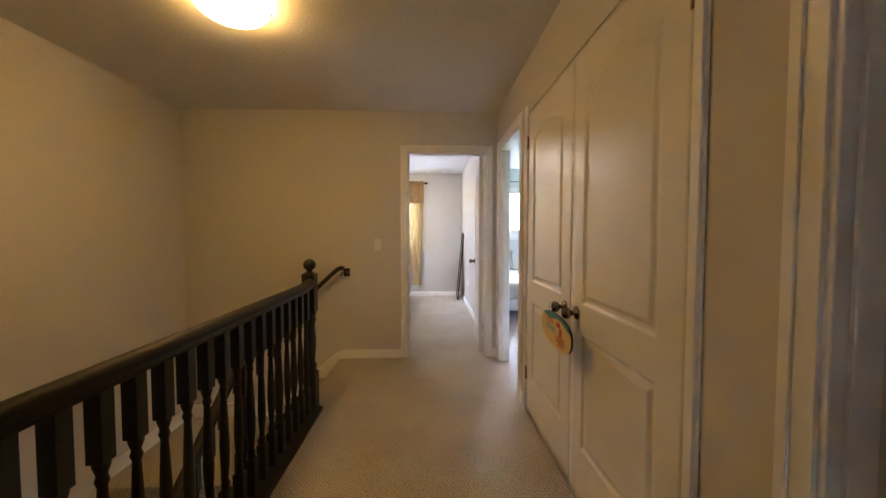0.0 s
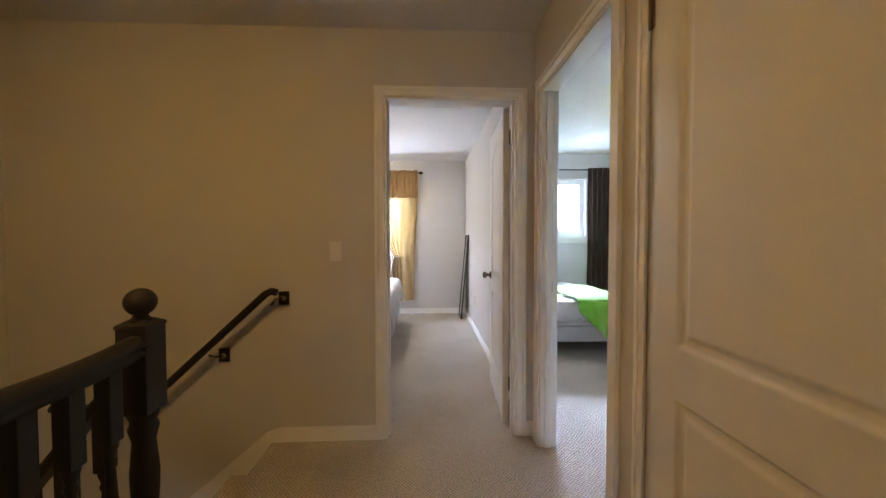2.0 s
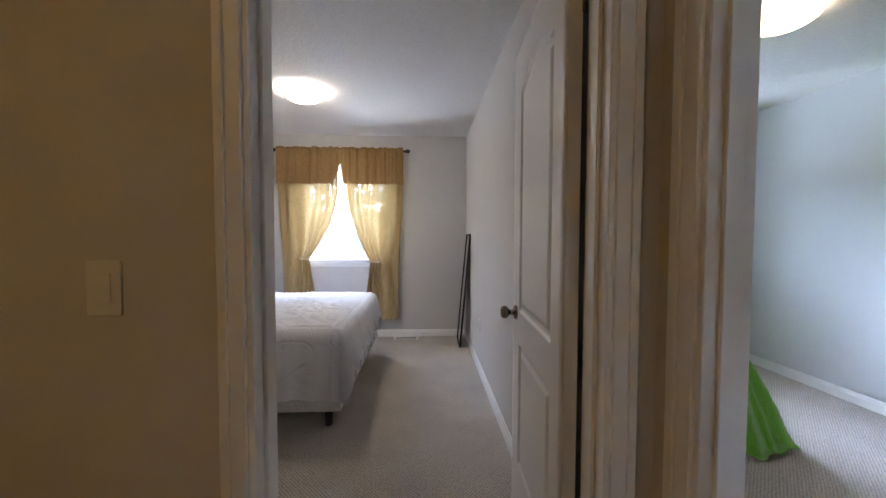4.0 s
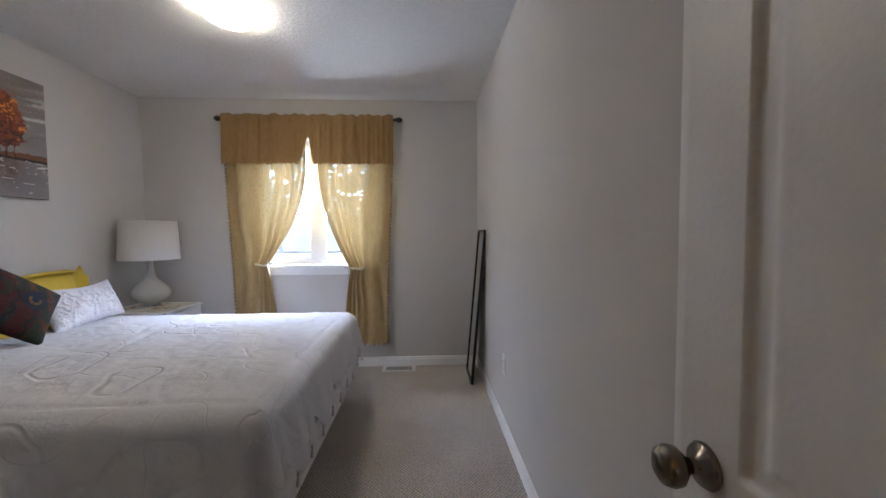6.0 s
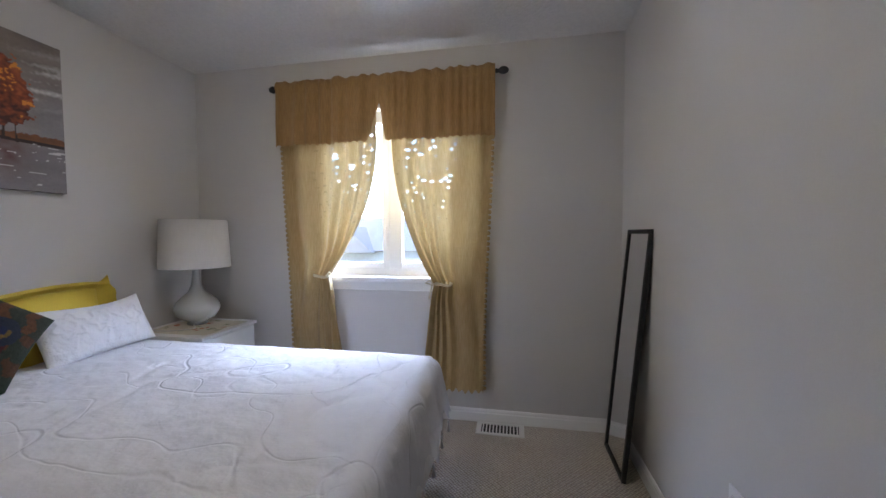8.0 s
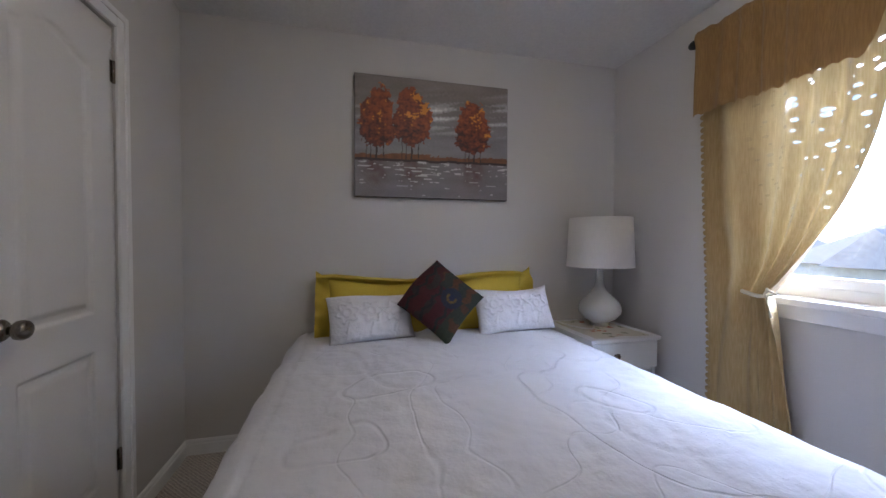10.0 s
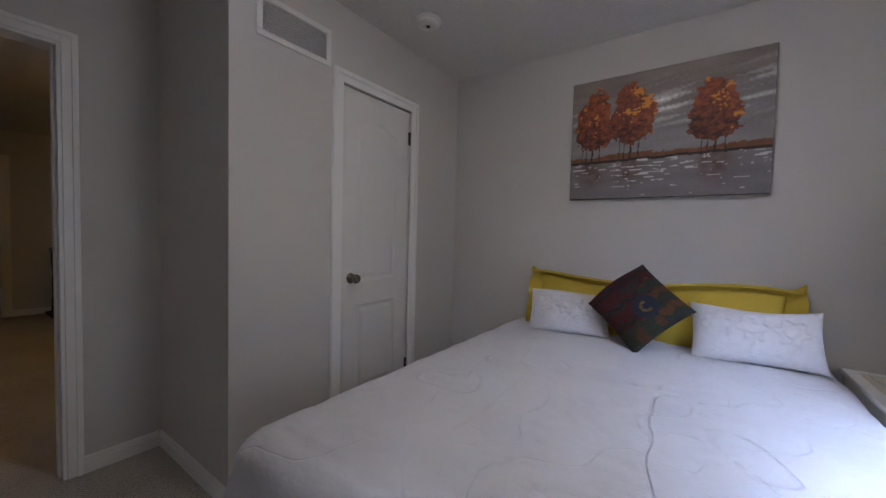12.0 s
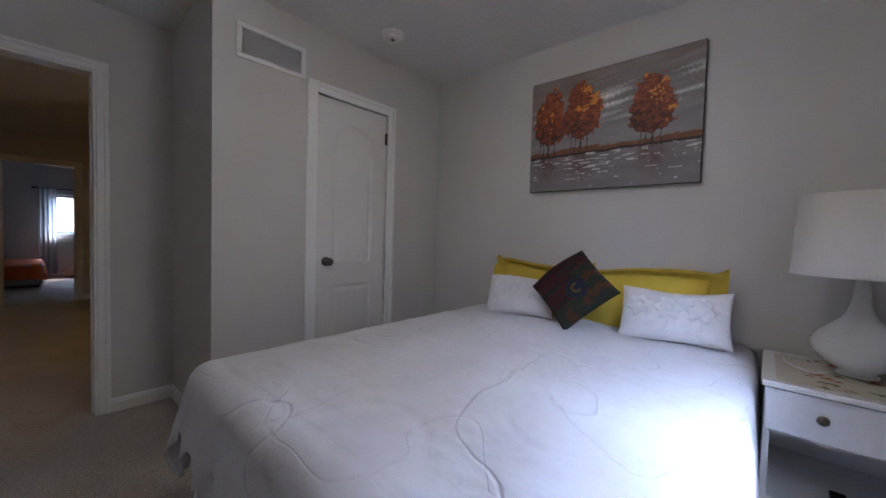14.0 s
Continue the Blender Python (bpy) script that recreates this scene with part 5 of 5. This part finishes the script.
# ---- second bedroom ----
bed2 = empty("bed", pose(1.25, 5.6, 0), "white bed of the second bedroom with dark feet", "bed")
inv2 = Matrix.Translation((-1.25, -5.6, 0))
for nm, bb, mt in (("mattress", (0.60, 1.86, 4.86, 6.50, 0.33, 0.56), WHITE_PILLOW), ("base", (0.60, 1.84, 4.88, 6.50, 0.16, 0.33), WHITE_CLOTH)):
    bm = box(*bb, 0.04, seg=4)
    bmesh.ops.transform(bm, matrix=inv2, verts=bm.verts)
    part(nm, bm, mt, bed2)
for x in (0.75, 1.74):
    for y in (5.0, 6.4):
        bm = lathe([(0, 0), (0.025, 0), (0.03, 0.155), (0, 0.16)], 12, inv2 @ Matrix.Translation((x, y, 0)))
        part("foot", bm, BLACK, bed2)
sheet2 = drape("bedspread", 0.60, 1.86, 4.86, 6.50, 0.575, 0.05, (0, 0.20, 0.22, 0), 0.03, 0.006, 0.008, 6.0, WHITE_CLOTH, None, "")
tagged(sheet2, "white bedspread on the second bed", "bedspread")
throw = drape("throw_blanket", 1.30, 1.92, 4.83, 5.95, 0.605, 0.07, (0, 0.42, 0.64, 0), 0.014, 0.026, 0.016, 11.0, GREEN, None, "", 0, 0.42, lambda x: 0.22 + 0.78 * max(0.0, min(1.0, (x - 1.30) / 0.50)))
tagged(throw, "lime green fleece throw hanging over the corner of the white bed", "blanket")
pillow("patterned_pillow", pose(0.98, 6.38, 0.78, -15), 0.62, 0.36, 0.15, GREY_CLOTH, "grey and white patterned pillow on the second bed", 0, 5.0, 24)
rod("curtain_rod", 0.75, 2.60, 6.47, 2.19, 6.5498, "thin black curtain rod of the second bedroom", 0.008)


def hanging(name, x0, x1, y, top, bottom, material, label, folds, depth=0.03, header=0.03):
    def fn(u, v):
        return (x0 + (x1 - x0) * u, y + depth * math.sin(u * folds * 2 * math.pi) * (0.8 + 0.3 * v) + 0.006 * math.sin(v * 9 + u * 6), top + header + (bottom - top - header) * v)
    ob = part(name, sheet(90, 30, fn), material, None, "", True)
    return tagged(ob, label, "curtain")


hanging("brown_curtain", 2.12, 2.44, 6.47, 2.19, 0.12, BROWN_CURTAIN, "dark brown curtain drawn to the side of the window", 4.5)
tbl = empty("side_table", pose(2.78, 6.28, 0), "small black round pedestal table in the corner", "table")
part("tabletop", lathe([(0, 0.575), (0.18, 0.575), (0.187, 0.585), (0.18, 0.598), (0, 0.598)], 40), BLACK, tbl)
part("pedestal", lathe([(0, 0.03), (0.035, 0.03), (0.022, 0.10), (0.030, 0.18), (0.018, 0.30), (0.034, 0.42), (0.020, 0.50), (0.05, 0.574), (0, 0.5745)], 24), BLACK, tbl)
for a in (0.4, 2.5, 4.6):
    part("leg", tube([(0.02 * math.cos(a), 0.02 * math.sin(a), 0.12), (0.10 * math.cos(a), 0.10 * math.sin(a), 0.07), (0.17 * math.cos(a), 0.17 * math.sin(a), 0.012)], 0.011, 8), BLACK, tbl)
pot = empty("planter_box", pose(2.755, 6.235, 0.598), "black box planter with white letters", "planter")
part("box", box(-0.125, 0.125, -0.045, 0.045, 0, 0.125, 0.004), BLACK, pot)
txt = bpy.data.curves.new("letters", "FONT")
txt.body, txt.size, txt.extrude, txt.align_x, txt.align_y, txt.offset = "LOL", 0.105, 0.001, "CENTER", "CENTER", 0.004
tmp = new("letters_source", txt)
bpy.context.view_layer.update()
letters_mesh = bpy.data.meshes.new_from_object(tmp.evaluated_get(bpy.context.evaluated_depsgraph_get()))
bpy.data.objects.remove(tmp)
letters_mesh.materials.append(PLASTIC)
letters = new("letters", letters_mesh)
letters.parent = pot
letters.matrix_basis = pose(0, -0.0475, 0.062, 90)
letters["label"] = "white capital letters"
plant = empty("potted_plant", pose(2.755, 6.245, 0.60), "small green plant with oval leaves in a box planter", "plant")
for k, (dx, dz, sx) in enumerate(((-0.09, 0.20, 1), (-0.03, 0.16, 1.1), (0.07, 0.28, 1.3), (0.10, 0.15, 1), (0.03, 0.12, 1.0), (-0.05, 0.10, 0.9), (0.12, 0.12, 0.9))):
    part("stem", tube([(0.02 * (k % 3 - 1), 0, 0.10), (dx * 0.6, -0.01, 0.10 + dz * 0.6), (dx, -0.02, 0.08 + dz)], 0.003, 6), LEAF, plant)

    def lf(u, v, dx=dx, dz=dz, sx=sx, k=k):
        a = 0.075 * sx * (u - 0.1)
        ww = 0.030 * sx * math.sin(math.pi * min(1, u * 0.98 + 0.01)) * (2 * v - 1)
        ang = 0.6 + 0.9 * math.sin(k * 2.1)
        return (dx + a * math.cos(ang) * (1 if dx > 0 else -1) - ww * math.sin(ang), -0.02 - 0.01 * u + 0.012 * abs(2 * v - 1), 0.08 + dz + a * math.sin(ang) + ww * math.cos(ang) - 0.02 * u * u)
    part("leaf", sheet(10, 6, lf), LEAF, plant)

# ---- far bedroom ----
bedf = empty("bed", pose(0.35, -3.9, 0), "low bed of the far bedroom", "bed")
for nm, bb, mt in (("mattress", (-0.30, 1.7, 0.0 - 0.75, 0.75, 0.22, 0.42), GREY_CLOTH), ("base", (-0.28, 1.7, -0.73, 0.73, 0.05, 0.22), GREY_CLOTH)):
    bm = box(bb[0] - 0.35, bb[1] - 0.35, bb[2], bb[3], bb[4], bb[5], 0.03)
    part(nm, bm, mt, bedf)
part("foot", box(-0.6, 1.2, -0.6, 0.6, 0, 0.05), WOOD, bedf)
orange = drape("orange_blanket", -0.32, 1.72, -4.67, -3.13, 0.435, 0.08, (0.30, 0, 0.25, 0.25), 0.05, 0.015, 0.02, 8.0, ORANGE, None, "")
tagged(orange, "rumpled orange blanket over the low bed", "blanket")
rod("curtain_rod", -2.0, -0.16, -5.12, 1.93, -5.1998, "black curtain rod of the far bedroom")
hanging("sheer_curtain", -0.52, -0.25, -5.12, 1.93, 0.06, SHEER, "white sheer curtain beside the bright far window", 4.0)
hanging("sheer_curtain", -1.55, -1.02, -5.12, 1.93, 0.06, SHEER, "white sheer curtain drawn half across the far window", 5.0)

# ---- outside ----
gr = bmesh.new()
box(-400, 400, -400, 400, -3.4, -3.2, bm=gr)
tagged(part("ground", gr, GRASS), "lawns and gardens below the window", "ground", kind="structure")


def house(x, y, w, d, h, roof_h, label):
    th = empty("house", pose(x, y, -3.2), label, "house", "houses across the street")
    part("wall", box(-w / 2, w / 2, -d / 2, d / 2, 0, h), BRICK, th)
    b = bmesh.new()
    e = 0.4
    v = [b.verts.new(p) for p in ((-w / 2 - e, -d / 2 - e, h), (w / 2 + e, -d / 2 - e, h), (w / 2 + e, d / 2 + e, h), (-w / 2 - e, d / 2 + e, h), (-w / 4, 0, h + roof_h), (w / 4, 0, h + roof_h))]
    for f in ((0, 1, 5, 4), (1, 2, 5), (2, 3, 4, 5), (3, 0, 4), (3, 2, 1, 0)):
        b.faces.new([v[i] for i in f])
    part("roof", b, ROOF, th)
    b = bmesh.new()
    g = [b.verts.new(p) for p in ((-w * 0.32, -d / 2 - 0.8, h - 0.1), (w * 0.08, -d / 2 - 0.8, h - 0.1), (-w * 0.12, -d / 2 - 0.8, h + 1.5), (-w * 0.32, 0, h - 0.1), (w * 0.08, 0, h - 0.1), (-w * 0.12, 0, h + 1.5))]
    for f in ((0, 1, 2), (3, 5, 4), (0, 2, 5, 3), (1, 4, 5, 2), (0, 3, 4, 1)):
        b.faces.new([g[i] for i in f])
    part("gable", b, ROOF, th)
    for fx in (-0.3, 0.1, 0.34):
        for fz in ((0.9, 2.2), (3.6, 4.8)):
            if fz[1] < h:
                win = part("window", box(fx * w - 0.6, fx * w + 0.6, -d / 2 - 0.05, -d / 2 + 0.02, fz[0], fz[1]), DARKGLASS, th)
                part("frame", box(fx * w - 0.7, fx * w + 0.7, -d / 2 - 0.03, -d / 2 + 0.03, fz[0] - 0.1, fz[1] + 0.1), VINYL, win)
    return th


for hx, hy, hw, hh in ((-9.0, 30, 9, 3.4), (2.5, 31, 9, 3.4), (-20, 31, 9, 3.4), (13, 32, 9, 3.4), (24, 31, 9, 3.4), (-31, 30, 9, 3.4)):
    house(hx, hy, hw, 8, hh, 2.2, "pale bungalow with a grey hipped roof")
